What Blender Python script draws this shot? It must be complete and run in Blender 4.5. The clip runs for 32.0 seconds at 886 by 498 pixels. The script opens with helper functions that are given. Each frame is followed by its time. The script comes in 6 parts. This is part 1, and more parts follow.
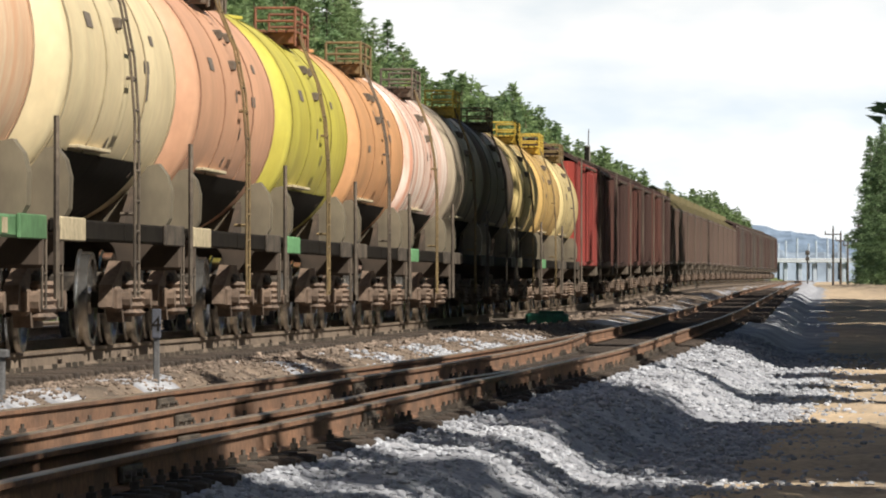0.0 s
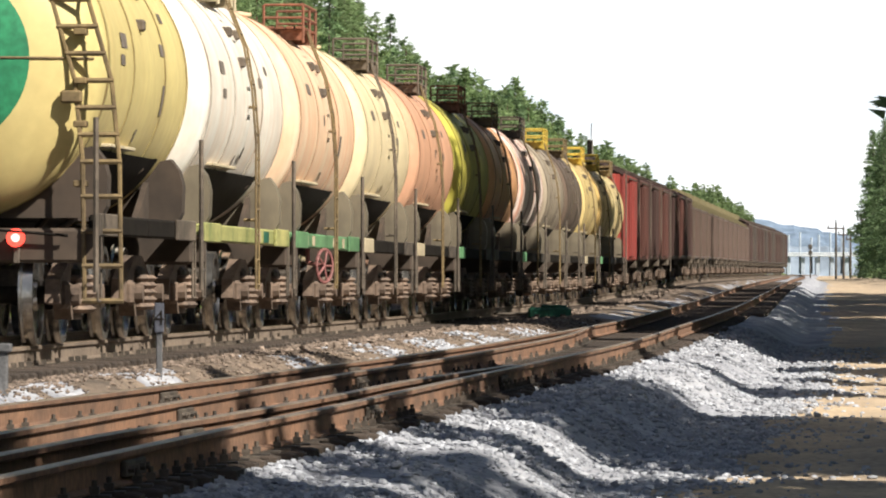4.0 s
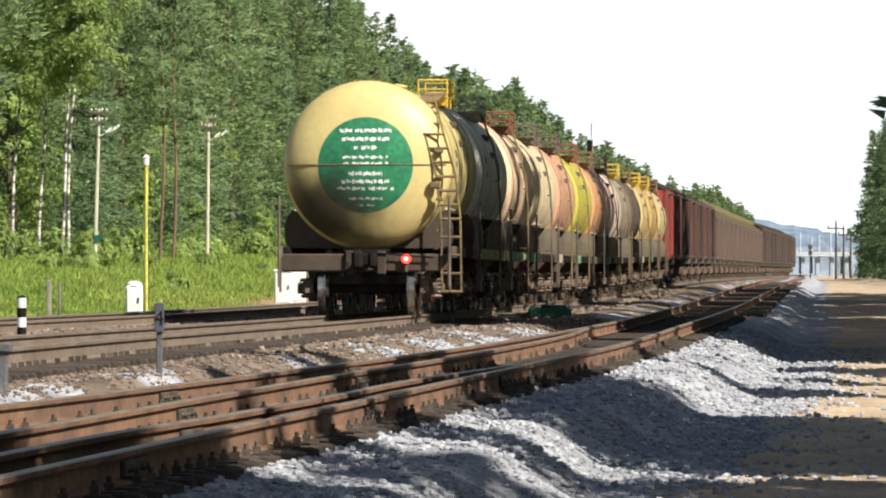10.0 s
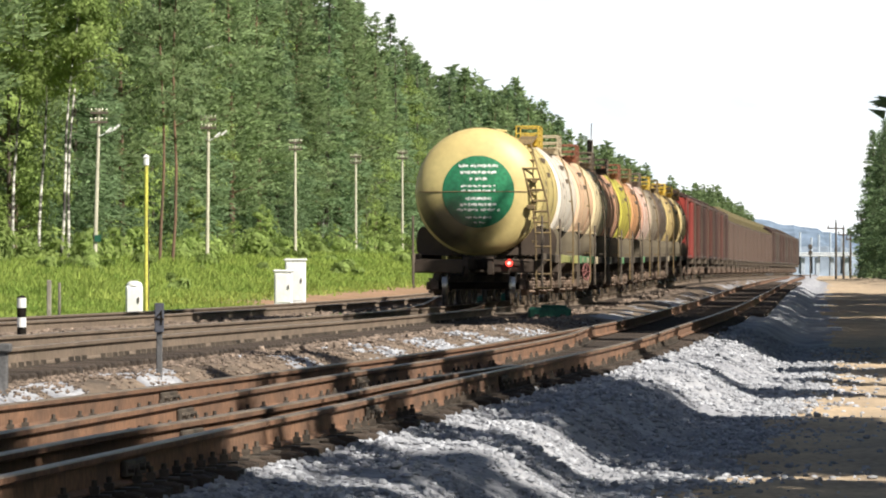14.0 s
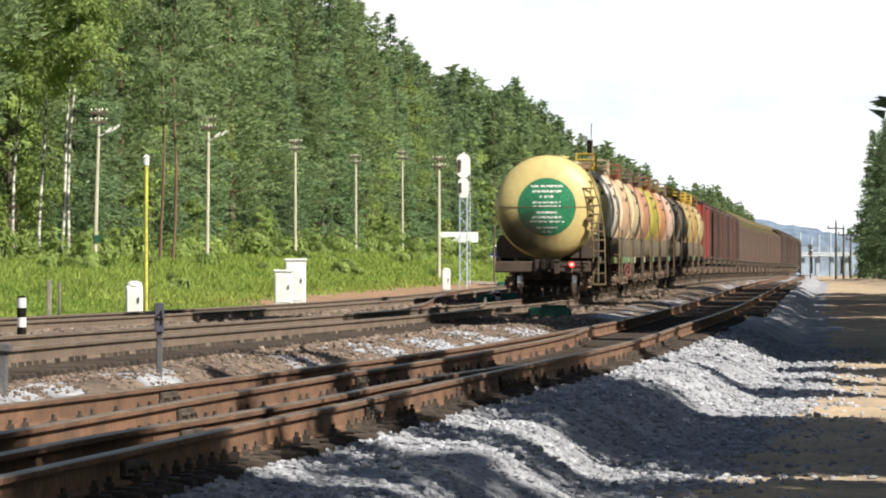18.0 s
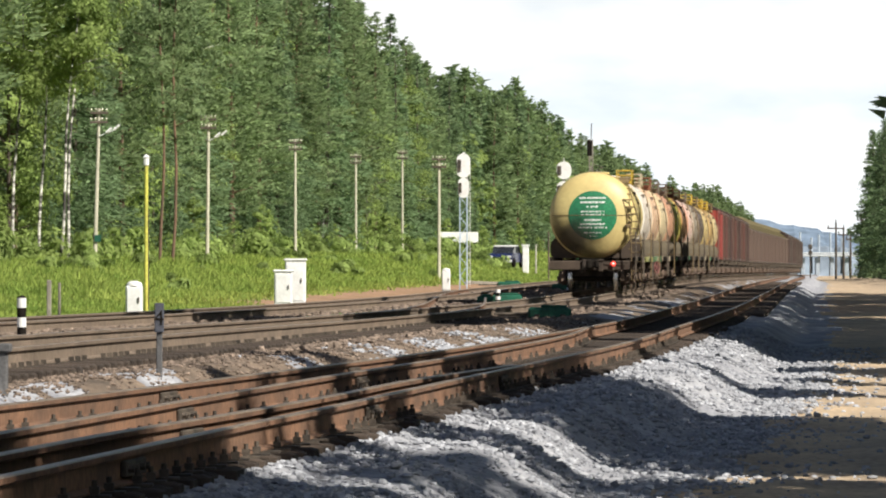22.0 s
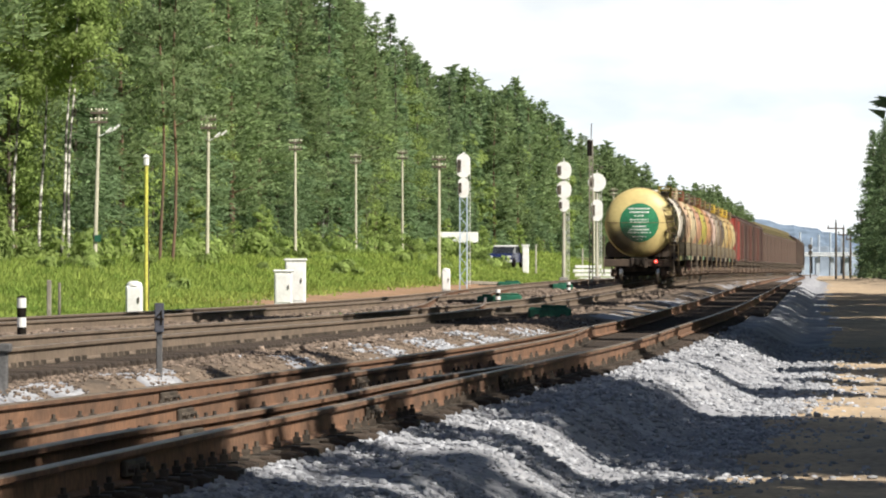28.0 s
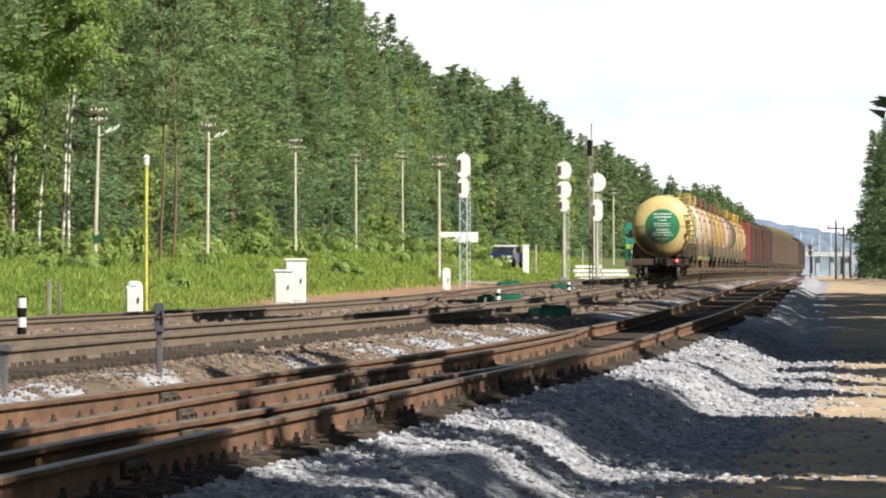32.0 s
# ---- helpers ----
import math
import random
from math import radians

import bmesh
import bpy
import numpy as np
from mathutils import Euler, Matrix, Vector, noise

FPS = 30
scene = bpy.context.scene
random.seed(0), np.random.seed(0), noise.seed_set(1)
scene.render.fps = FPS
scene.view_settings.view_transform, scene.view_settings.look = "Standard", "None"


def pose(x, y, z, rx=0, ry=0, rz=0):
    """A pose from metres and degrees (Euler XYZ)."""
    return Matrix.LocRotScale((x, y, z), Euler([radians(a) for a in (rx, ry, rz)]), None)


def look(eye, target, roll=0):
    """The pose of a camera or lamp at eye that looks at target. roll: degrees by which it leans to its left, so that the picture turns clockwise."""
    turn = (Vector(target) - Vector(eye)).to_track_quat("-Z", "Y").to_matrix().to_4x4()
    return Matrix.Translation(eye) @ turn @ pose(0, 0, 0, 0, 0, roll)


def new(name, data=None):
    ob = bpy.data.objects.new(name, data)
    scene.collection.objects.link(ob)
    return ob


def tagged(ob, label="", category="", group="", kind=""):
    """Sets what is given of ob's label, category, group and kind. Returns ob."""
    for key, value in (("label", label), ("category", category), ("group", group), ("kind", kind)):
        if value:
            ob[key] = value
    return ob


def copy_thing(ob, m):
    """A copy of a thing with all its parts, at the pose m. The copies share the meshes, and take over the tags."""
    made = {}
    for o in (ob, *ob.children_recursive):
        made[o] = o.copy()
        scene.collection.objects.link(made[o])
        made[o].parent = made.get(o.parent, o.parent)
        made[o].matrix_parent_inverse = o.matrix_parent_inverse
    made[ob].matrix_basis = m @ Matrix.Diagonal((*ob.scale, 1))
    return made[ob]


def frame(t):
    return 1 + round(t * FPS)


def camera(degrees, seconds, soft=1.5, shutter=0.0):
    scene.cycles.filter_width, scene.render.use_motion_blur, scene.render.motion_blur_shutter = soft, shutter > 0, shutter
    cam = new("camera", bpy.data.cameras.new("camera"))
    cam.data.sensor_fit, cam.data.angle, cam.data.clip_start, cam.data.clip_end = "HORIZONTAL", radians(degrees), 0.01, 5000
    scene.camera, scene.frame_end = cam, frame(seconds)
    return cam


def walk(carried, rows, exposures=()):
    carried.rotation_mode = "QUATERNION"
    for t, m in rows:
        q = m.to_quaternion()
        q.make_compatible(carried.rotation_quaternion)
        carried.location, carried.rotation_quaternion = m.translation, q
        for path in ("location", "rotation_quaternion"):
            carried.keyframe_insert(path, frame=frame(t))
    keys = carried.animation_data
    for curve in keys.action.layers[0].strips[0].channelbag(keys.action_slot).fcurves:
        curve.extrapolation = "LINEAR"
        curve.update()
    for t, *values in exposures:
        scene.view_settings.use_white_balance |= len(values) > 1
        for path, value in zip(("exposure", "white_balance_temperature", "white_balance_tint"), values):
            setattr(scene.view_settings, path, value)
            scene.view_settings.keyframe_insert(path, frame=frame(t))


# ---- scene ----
# A telephoto camera on a low stand beside the line; it settles in the first two seconds.
cam = camera(8.15, 32.0, soft=2.0)
EYE = 0.86
SETTLE = [(0.0, -5, 10.5), (0.25, -2.5, 6), (0.5, -0.5, 1.5), (0.75, -0.7, -1.5), (1.0, -1, -4), (1.5, 0, -6), (2.0, 0.7, -3), (2.5, 0, 0), (3.0, 0, 0), (32.0, 0, 0)]
walk(cam, [(t, pose(0, 0, EYE, 90 + math.degrees((29 + dy) / 11000), 0, math.degrees(dx / 11000))) for t, dx, dy in SETTLE],
     [(0.0, 0.50), (1.0, 0.62), (2.0, 1.0), (3.0, 0.88), (6.0, 0.74), (14.0, 0.72), (19.0, 0.63), (23.0, 0.55), (28.0, 0.57), (31.0, 0.63), (32.0, 0.63)])
# ---- light ----
SUN_AZ, SUN_EL = radians(47), radians(42)
TO_SUN = Vector((math.sin(SUN_AZ) * math.cos(SUN_EL), -math.cos(SUN_AZ) * math.cos(SUN_EL), math.sin(SUN_EL)))
world = bpy.data.worlds.new("sky")
scene.world = world
world.use_nodes = True
wn = world.node_tree
sky = wn.nodes.new("ShaderNodeTexSky")
sky.sky_type = 'NISHITA'
sky.sun_disc = False
sky.sun_elevation = SUN_EL
sky.sun_rotation = math.atan2(TO_SUN.x, TO_SUN.y)
sky.air_density, sky.dust_density, sky.ozone_density = 1.0, 1.5, 1.0
wn.nodes["Background"].inputs["Strength"].default_value = 0.040
# bright summer haze and thin cloud low over the horizon, all the way round
sky_at = wn.nodes.new("ShaderNodeTexCoord")
sky_sep = wn.nodes.new("ShaderNodeSeparateXYZ")
wn.links.new(sky_at.outputs["Generated"], sky_sep.inputs[0])
haze = wn.nodes.new("ShaderNodeMapRange")
haze.inputs["From Min"].default_value, haze.inputs["From Max"].default_value = 0.02, 0.16
haze.inputs["To Min"].default_value, haze.inputs["To Max"].default_value = 0.93, 0.0
wn.links.new(sky_sep.outputs["Z"], haze.inputs[0])
cloud_map = wn.nodes.new("ShaderNodeMapping")
cloud_map.inputs["Scale"].default_value = (1, 1, 3)
wn.links.new(sky_at.outputs["Generated"], cloud_map.inputs[0])
cloud = wn.nodes.new("ShaderNodeTexNoise")
cloud.inputs["Scale"].default_value, cloud.inputs["Detail"].default_value = 22.0, 5.0
wn.links.new(cloud_map.outputs[0], cloud.inputs["Vector"])
cloud_col = wn.nodes.new("ShaderNodeValToRGB")
cloud_col.color_ramp.elements[0].position, cloud_col.color_ramp.elements[1].position = 0.36, 0.56
cloud_col.color_ramp.elements[0].color, cloud_col.color_ramp.elements[1].color = (16.3, 18.0, 19.4, 1), (21.6, 21.7, 21.7, 1)
wn.links.new(cloud.outputs[0], cloud_col.inputs[0])
sky_mix = wn.nodes.new("ShaderNodeMix")
sky_mix.data_type = 'RGBA'
wn.links.new(haze.outputs[0], sky_mix.inputs[0])
wn.links.new(sky.outputs[0], sky_mix.inputs[6])
wn.links.new(cloud_col.outputs[0], sky_mix.inputs[7])
wn.links.new(sky_mix.outputs[2], wn.nodes["Background"].inputs[0])
sun_data = bpy.data.lights.new("sun", 'SUN')
sun_data.energy, sun_data.angle, sun_data.color = 5.0, radians(0.5), (1.0, 0.94, 0.84)
sun = new("sun", sun_data)
sun.matrix_world = look((60, -60, 70), Vector((60, -60, 70)) - TO_SUN)
# ---- materials ----
def mat(name, col, col2=None, rough=0.8, metal=0.0, scale=6.0, fine=60.0, bump=0.2, stretch=(1, 1, 1), mix=0.5, spec=0.4, isl=0.0, obj=0.0, world_space=False, grain=0.24):
    """A surface with two scales of colour variation, fine grain and relief."""
    m = bpy.data.materials.new(name)
    m.use_nodes = True
    nt = m.node_tree
    N, L = nt.nodes, nt.links
    b = N["Principled BSDF"]
    b.inputs["Roughness"].default_value, b.inputs["Metallic"].default_value = rough, metal
    b.inputs["Specular IOR Level"].default_value = spec
    tc, mp = N.new("ShaderNodeTexCoord"), N.new("ShaderNodeMapping")
    mp.inputs["Scale"].default_value = stretch
    if world_space:
        geo0 = N.new("ShaderNodeNewGeometry")
        L.new(geo0.outputs["Position"], mp.inputs[0])
    else:
        L.new(tc.outputs["Object"], mp.inputs[0])
    n1, n2 = N.new("ShaderNodeTexNoise"), N.new("ShaderNodeTexNoise")
    for n, s, d in ((n1, scale, 4), (n2, fine, 3)):
        n.inputs["Scale"].default_value, n.inputs["Detail"].default_value = s, d
        L.new(mp.outputs[0], n.inputs["Vector"])
    ramp = N.new("ShaderNodeValToRGB")
    col2 = col2 or tuple(c * 0.6 for c in col)
    ramp.color_ramp.elements[0].position, ramp.color_ramp.elements[1].position = 0.5 - 0.3 * mix, 0.5 + 0.3 * mix
    ramp.color_ramp.elements[0].color, ramp.color_ramp.elements[1].color = (*col2, 1), (*col, 1)
    L.new(n1.outputs[0], ramp.inputs[0])
    hsv = N.new("ShaderNodeHueSaturation")
    L.new(ramp.outputs[0], hsv.inputs["Color"])
    mul = N.new("ShaderNodeMapRange")
    mul.inputs["From Min"].default_value, mul.inputs["From Max"].default_value = 0.3, 0.7
    mul.inputs["To Min"].default_value, mul.inputs["To Max"].default_value = 1 - grain * 1.15, 1 + grain * 0.85
    L.new(n2.outputs[0], mul.inputs[0])
    val = mul.outputs[0]
    for amount, src in ((isl, "isl"), (obj, "obj")):
        if amount:
            if src == "isl":
                g = N.new("ShaderNodeNewGeometry")
                out = g.outputs["Random Per Island"]
            else:
                g = N.new("ShaderNodeObjectInfo")
                out = g.outputs["Random"]
            r = N.new("ShaderNodeMapRange")
            r.inputs["To Min"].default_value, r.inputs["To Max"].default_value = 1 - amount, 1 + amount
            L.new(out, r.inputs[0])
            mm = N.new("ShaderNodeMath")
            mm.operation = 'MULTIPLY'
            L.new(val, mm.inputs[0])
            L.new(r.outputs[0], mm.inputs[1])
            val = mm.outputs[0]
    L.new(val, hsv.inputs["Value"])
    L.new(hsv.outputs[0], b.inputs["Base Color"])
    if bump:
        bp = N.new("ShaderNodeBump")
        bp.inputs["Strength"].default_value, bp.inputs["Distance"].default_value = bump, 0.02
        L.new(n2.outputs[0], bp.inputs["Height"])
        L.new(bp.outputs[0], b.inputs["Normal"])
    return m


def leaf_mat(name, col, col2, isl=0.24):
    m = mat(name, col, col2, rough=0.75, scale=0.35, fine=2.0, bump=0, isl=isl, obj=0.18, spec=0.2)
    b = m.node_tree.nodes["Principled BSDF"]
    nt = m.node_tree
    tr = nt.nodes.new("ShaderNodeBsdfTranslucent")
    mix_sh = nt.nodes.new("ShaderNodeMixShader")
    mix_sh.inputs[0].default_value = 0.5
    nt.links.new(b.inputs["Base Color"].links[0].from_socket, tr.inputs["Color"])
    nt.links.new(b.outputs[0], mix_sh.inputs[1])
    nt.links.new(tr.outputs[0], mix_sh.inputs[2])
    nt.links.new(mix_sh.outputs[0], nt.nodes["Material Output"].inputs["Surface"])
    return m


def tank_mat(name, col, dirt, streak=0.5, soot=(0.05, 0.04, 0.03), low=0.25):
    """Tank paint: faded body colour, vertical spill streaks and oily patches."""
    m = mat(name, col, tuple(c * 0.72 for c in col), rough=0.48, scale=0.5, fine=7, bump=0.02, mix=0.9, spec=0.5, grain=0.07)
    nt = m.node_tree
    N, L = nt.nodes, nt.links
    b = N["Principled BSDF"]
    src = b.inputs["Base Color"].links[0].from_socket
    tc = N.new("ShaderNodeTexCoord")
    sep = N.new("ShaderNodeSeparateXYZ")
    L.new(tc.outputs["Object"], sep.inputs[0])
    mp = N.new("ShaderNodeMapping")
    mp.inputs["Scale"].default_value = (0.5, 1.6, 0.22)
    L.new(tc.outputs["Object"], mp.inputs[0])
    n = N.new("ShaderNodeTexNoise")
    n.inputs["Scale"].default_value, n.inputs["Detail"].default_value, n.inputs["Roughness"].default_value = 1.6, 6, 0.62
    L.new(mp.outputs[0], n.inputs["Vector"])
    r = N.new("ShaderNodeMapRange")
    r.inputs["From Min"].default_value, r.inputs["From Max"].default_value = 0.40, 0.60
    r.inputs["To Max"].default_value = streak
    L.new(n.outputs[0], r.inputs[0])
    mx = N.new("ShaderNodeMix")
    mx.data_type = 'RGBA'
    L.new(r.outputs[0], mx.inputs[0])
    L.new(src, mx.inputs[6])
    mx.inputs[7].default_value = (*dirt, 1)
    n2 = N.new("ShaderNodeTexNoise")
    n2.inputs["Scale"].default_value, n2.inputs["Detail"].default_value = 0.8, 5
    L.new(tc.outputs["Object"], n2.inputs["Vector"])
    r2 = N.new("ShaderNodeMapRange")
    r2.inputs["From Min"].default_value, r2.inputs["From Max"].default_value = 0.48, 0.68
    r2.inputs["To Max"].default_value = low
    L.new(n2.outputs[0], r2.inputs[0])
    mx2 = N.new("ShaderNodeMix")
    mx2.data_type = 'RGBA'
    L.new(r2.outputs[0], mx2.inputs[0])
    L.new(mx.outputs[2], mx2.inputs[6])
    mx2.inputs[7].default_value = (*soot, 1)
    L.new(mx2.outputs[2], b.inputs["Base Color"])
    return m


M = {
    "rail_top": mat("worn_rail_steel", (0.36, 0.28, 0.2), (0.22, 0.16, 0.11), rough=0.4, metal=0.5, scale=3, fine=40, bump=0.05),
    "rail": mat("rusty_rail", (0.27, 0.145, 0.085), (0.085, 0.055, 0.04), rough=0.85, scale=1.3, fine=18, bump=0.25, mix=1.0),
    "sleeper": mat("creosoted_sleeper_wood", (0.07, 0.052, 0.04), (0.03, 0.023, 0.018), rough=0.9, scale=4, fine=30, stretch=(0.4, 3, 3), bump=0.5, obj=0.3),
    "ballast": mat("ballast_stone", (0.40, 0.41, 0.44), (0.265, 0.275, 0.30), rough=0.95, scale=5, fine=30, isl=0.28, bump=0.3),
    "steel_dark": mat("grimy_bogie_steel", (0.10, 0.08, 0.062), (0.03, 0.025, 0.02), rough=0.7, scale=3, fine=24, bump=0.2),
    "steel_brown": mat("dusty_frame_paint", (0.15, 0.118, 0.088), (0.06, 0.048, 0.037), rough=0.75, scale=1.5, fine=16, bump=0.1),
    "wheel": mat("worn_wheel_steel", (0.50, 0.49, 0.47), (0.26, 0.24, 0.22), rough=0.26, metal=0.9, scale=3, fine=20, bump=0.05),
    "black": mat("oily_black_steel", (0.018, 0.015, 0.012), (0.010, 0.008, 0.007), rough=0.8, spec=0.1, scale=4, fine=20, bump=0.1),
    "trunk": mat("pine_bark", (0.24, 0.145, 0.09), (0.10, 0.072, 0.055), rough=0.95, scale=0.8, fine=9, stretch=(3, 3, 0.6), bump=0.4),
    "spruce_bark": mat("spruce_bark", (0.15, 0.12, 0.10), (0.075, 0.06, 0.05), rough=0.95, scale=0.8, fine=9, bump=0.4),
    "birch": mat("birch_bark", (0.70, 0.68, 0.62), (0.06, 0.055, 0.05), rough=0.8, scale=1.5, fine=8, stretch=(0.6, 0.6, 1.6), bump=0.1, mix=0.22),
    "pine": leaf_mat("pine_needles", (0.275, 0.365, 0.165), (0.185, 0.26, 0.12)),
    "spruce": leaf_mat("spruce_needles", (0.235, 0.33, 0.165), (0.16, 0.24, 0.12)),
    "leaf": leaf_mat("broad_leaves", (0.35, 0.445, 0.14), (0.24, 0.33, 0.10)),
    "grass": leaf_mat("meadow_grass", (0.38, 0.46, 0.11), (0.20, 0.30, 0.06), isl=0.2),
    "pole": mat("weathered_pole_wood", (0.34, 0.31, 0.26), (0.2, 0.18, 0.15), rough=0.9, scale=2, fine=20, stretch=(4, 4, 0.4), bump=0.3),
    "white": mat("white_paint", (0.80, 0.81, 0.80), (0.68, 0.68, 0.66), rough=0.55, scale=3, fine=18, bump=0.03, grain=0.07),
    "concrete": mat("concrete", (0.30, 0.29, 0.28), (0.19, 0.185, 0.175), rough=0.9, scale=4, fine=40, bump=0.25),
    "green": mat("green_paint", (0.018, 0.125, 0.075), (0.012, 0.07, 0.042), rough=0.5, scale=3, fine=20, bump=0.05),
    "yellow": mat("pale_yellow_paint", (0.64, 0.62, 0.11), (0.46, 0.44, 0.09), rough=0.55, scale=3, fine=20, bump=0.05),
    "sign_green": mat("faded_green_sign_paint", (0.03, 0.22, 0.10), (0.02, 0.14, 0.07), rough=0.45, scale=1.2, fine=12, bump=0.03),
    "letter": mat("white_lettering", (0.82, 0.84, 0.82), (0.55, 0.6, 0.55), rough=0.6, scale=6, fine=30, bump=0),
}
M["rail_dusty"] = mat("dusty_running_rail", (0.235, 0.18, 0.135), (0.12, 0.092, 0.07), rough=0.85, scale=0.9, fine=14, bump=0.2, mix=1.0)
M["trim"] = mat("grimy_walkway_paint", (0.22, 0.155, 0.07), (0.11, 0.078, 0.042), rough=0.7, scale=2, fine=18, bump=0.1)
M["trim_yellow"] = mat("yellow_walkway_paint", (0.62, 0.44, 0.06), (0.36, 0.24, 0.05), rough=0.6, scale=2, fine=18, bump=0.1)
M["trim_red"] = mat("rusty_red_walkway_paint", (0.24, 0.09, 0.05), (0.14, 0.065, 0.04), rough=0.7, scale=2, fine=18, bump=0.1)
M["plate_a"] = mat("pale_side_plate_paint", (0.50, 0.42, 0.28), (0.36, 0.3, 0.2), rough=0.6, scale=3, fine=20, bump=0.05)
M["plate_b"] = mat("green_side_plate_paint", (0.16, 0.36, 0.17), (0.10, 0.24, 0.11), rough=0.6, scale=3, fine=20, bump=0.05)
M["gravel_stone"] = mat("brown_gravel_stone", (0.24, 0.185, 0.145), (0.13, 0.10, 0.08), rough=0.95, scale=5, fine=30, isl=0.4, bump=0.3)
M["bogie_dust"] = mat("dust_covered_bogie_casting", (0.19, 0.132, 0.095), (0.05, 0.037, 0.03), rough=0.85, scale=2.5, fine=18, bump=0.25, mix=0.9)
M["frame_grey"] = mat("grey_brown_frame_paint", (0.075, 0.053, 0.038), (0.04, 0.03, 0.023), rough=0.8, scale=1.3, fine=7, bump=0.05, grain=0.12)
M["sill_green"] = mat("faded_green_sill_paint", (0.12, 0.25, 0.115), (0.07, 0.15, 0.07), rough=0.6, scale=1.2, fine=12, bump=0.05)
M["wheel_red"] = mat("faded_red_handwheel_paint", (0.26, 0.10, 0.095), (0.17, 0.07, 0.06), rough=0.6, scale=4, fine=20, bump=0.05)
M["sill_lime"] = mat("lime_yellow_sill_paint", (0.40, 0.37, 0.14), (0.20, 0.22, 0.08), rough=0.6, scale=1.4, fine=16, bump=0.05)
M["spring"] = mat("dusty_spring_steel", (0.24, 0.17, 0.125), (0.10, 0.075, 0.06), rough=0.6, scale=4, fine=20, bump=0.1)
# ---- plan: lines and levels ----
def hermite(xs, ys):
    """A smooth function through the knots, straight beyond them."""
    xs, ys = np.array(xs, float), np.array(ys, float)
    sl = np.diff(ys) / np.diff(xs)
    m = np.concatenate(([sl[0]], (sl[:-1] + sl[1:]) / 2, [sl[-1]]))

    def f(x):
        x = np.asarray(x, float)
        i = np.clip(np.searchsorted(xs, x) - 1, 0, len(xs) - 2)
        h = xs[i + 1] - xs[i]
        t = np.clip((x - xs[i]) / h, 0, 1)
        y = (2 * t**3 - 3 * t**2 + 1) * ys[i] + (t**3 - 2 * t**2 + t) * h * m[i] + (3 * t**2 - 2 * t**3) * ys[i + 1] + (t**3 - t**2) * h * m[i + 1]
        return y + np.where(x < xs[0], (x - xs[0]) * m[0], 0) + np.where(x > xs[-1], (x - xs[-1]) * m[-1], 0)
    return f


main_x = hermite([0, 150, 308, 480, 675, 1010, 2000], [-8.236, 1.16, 11.05, 22.6, 36.9, 57.6, 119.0])
main_z = hermite([0, 60, 100, 140, 190, 240, 310, 500, 675, 1010, 2500], [0.12, 0.11, 0.0, -0.08, -0.11, -0.02, 0.10, -0.03, -0.18, -0.66, -3.0])
near_z = hermite([0, 200, 400, 650, 900, 1300], [-0.11, -0.11, -0.06, -0.20, -0.48, -1.05])
rail_a = hermite([30, 43.4, 53.9, 72.6, 92.8, 111, 152, 281, 427, 600, 800, 1100], [-5.0, -3.09, -1.88, 0.106, 1.82, 3.19, 5.77, 13.4, 22.6, 33.4, 44.2, 62.4])
rail_d = hermite([10, 28.7, 37.2, 43.4, 52.8, 66.7, 77.3, 101.6, 142, 213, 395, 600, 800, 1100], [-3.6, -2.04, -1.30, -0.73, 0.077, 1.31, 2.22, 3.9, 6.62, 10.97, 22.1, 34.9, 45.7, 63.9])
rail_b = hermite([20, 36.2, 41.0, 47.4, 55.6, 66.3, 86.7, 98], [-3.9, -2.58, -2.18, -1.655, -0.93, 0.096, 1.70, 2.30])
rail_c = hermite([15, 32.1, 36.2, 40.6, 47.0, 52.0, 62.0], [-3.7, -2.29, -1.92, -1.42, -0.786, -0.36, 0.82])
SIDING = 4.8  # the second running line lies this far beyond the first


def smooth(x):
    x = np.clip(x, 0, 1)
    return x * x * (3 - 2 * x)


def ripple(x, y, s, seed=0.0):
    return np.sin(x * s * 1.7 + seed + 1.3 * np.sin(y * s * 0.9 + seed * 2)) * np.sin(y * s * 1.1 - seed + 1.1 * np.sin(x * s * 1.3))


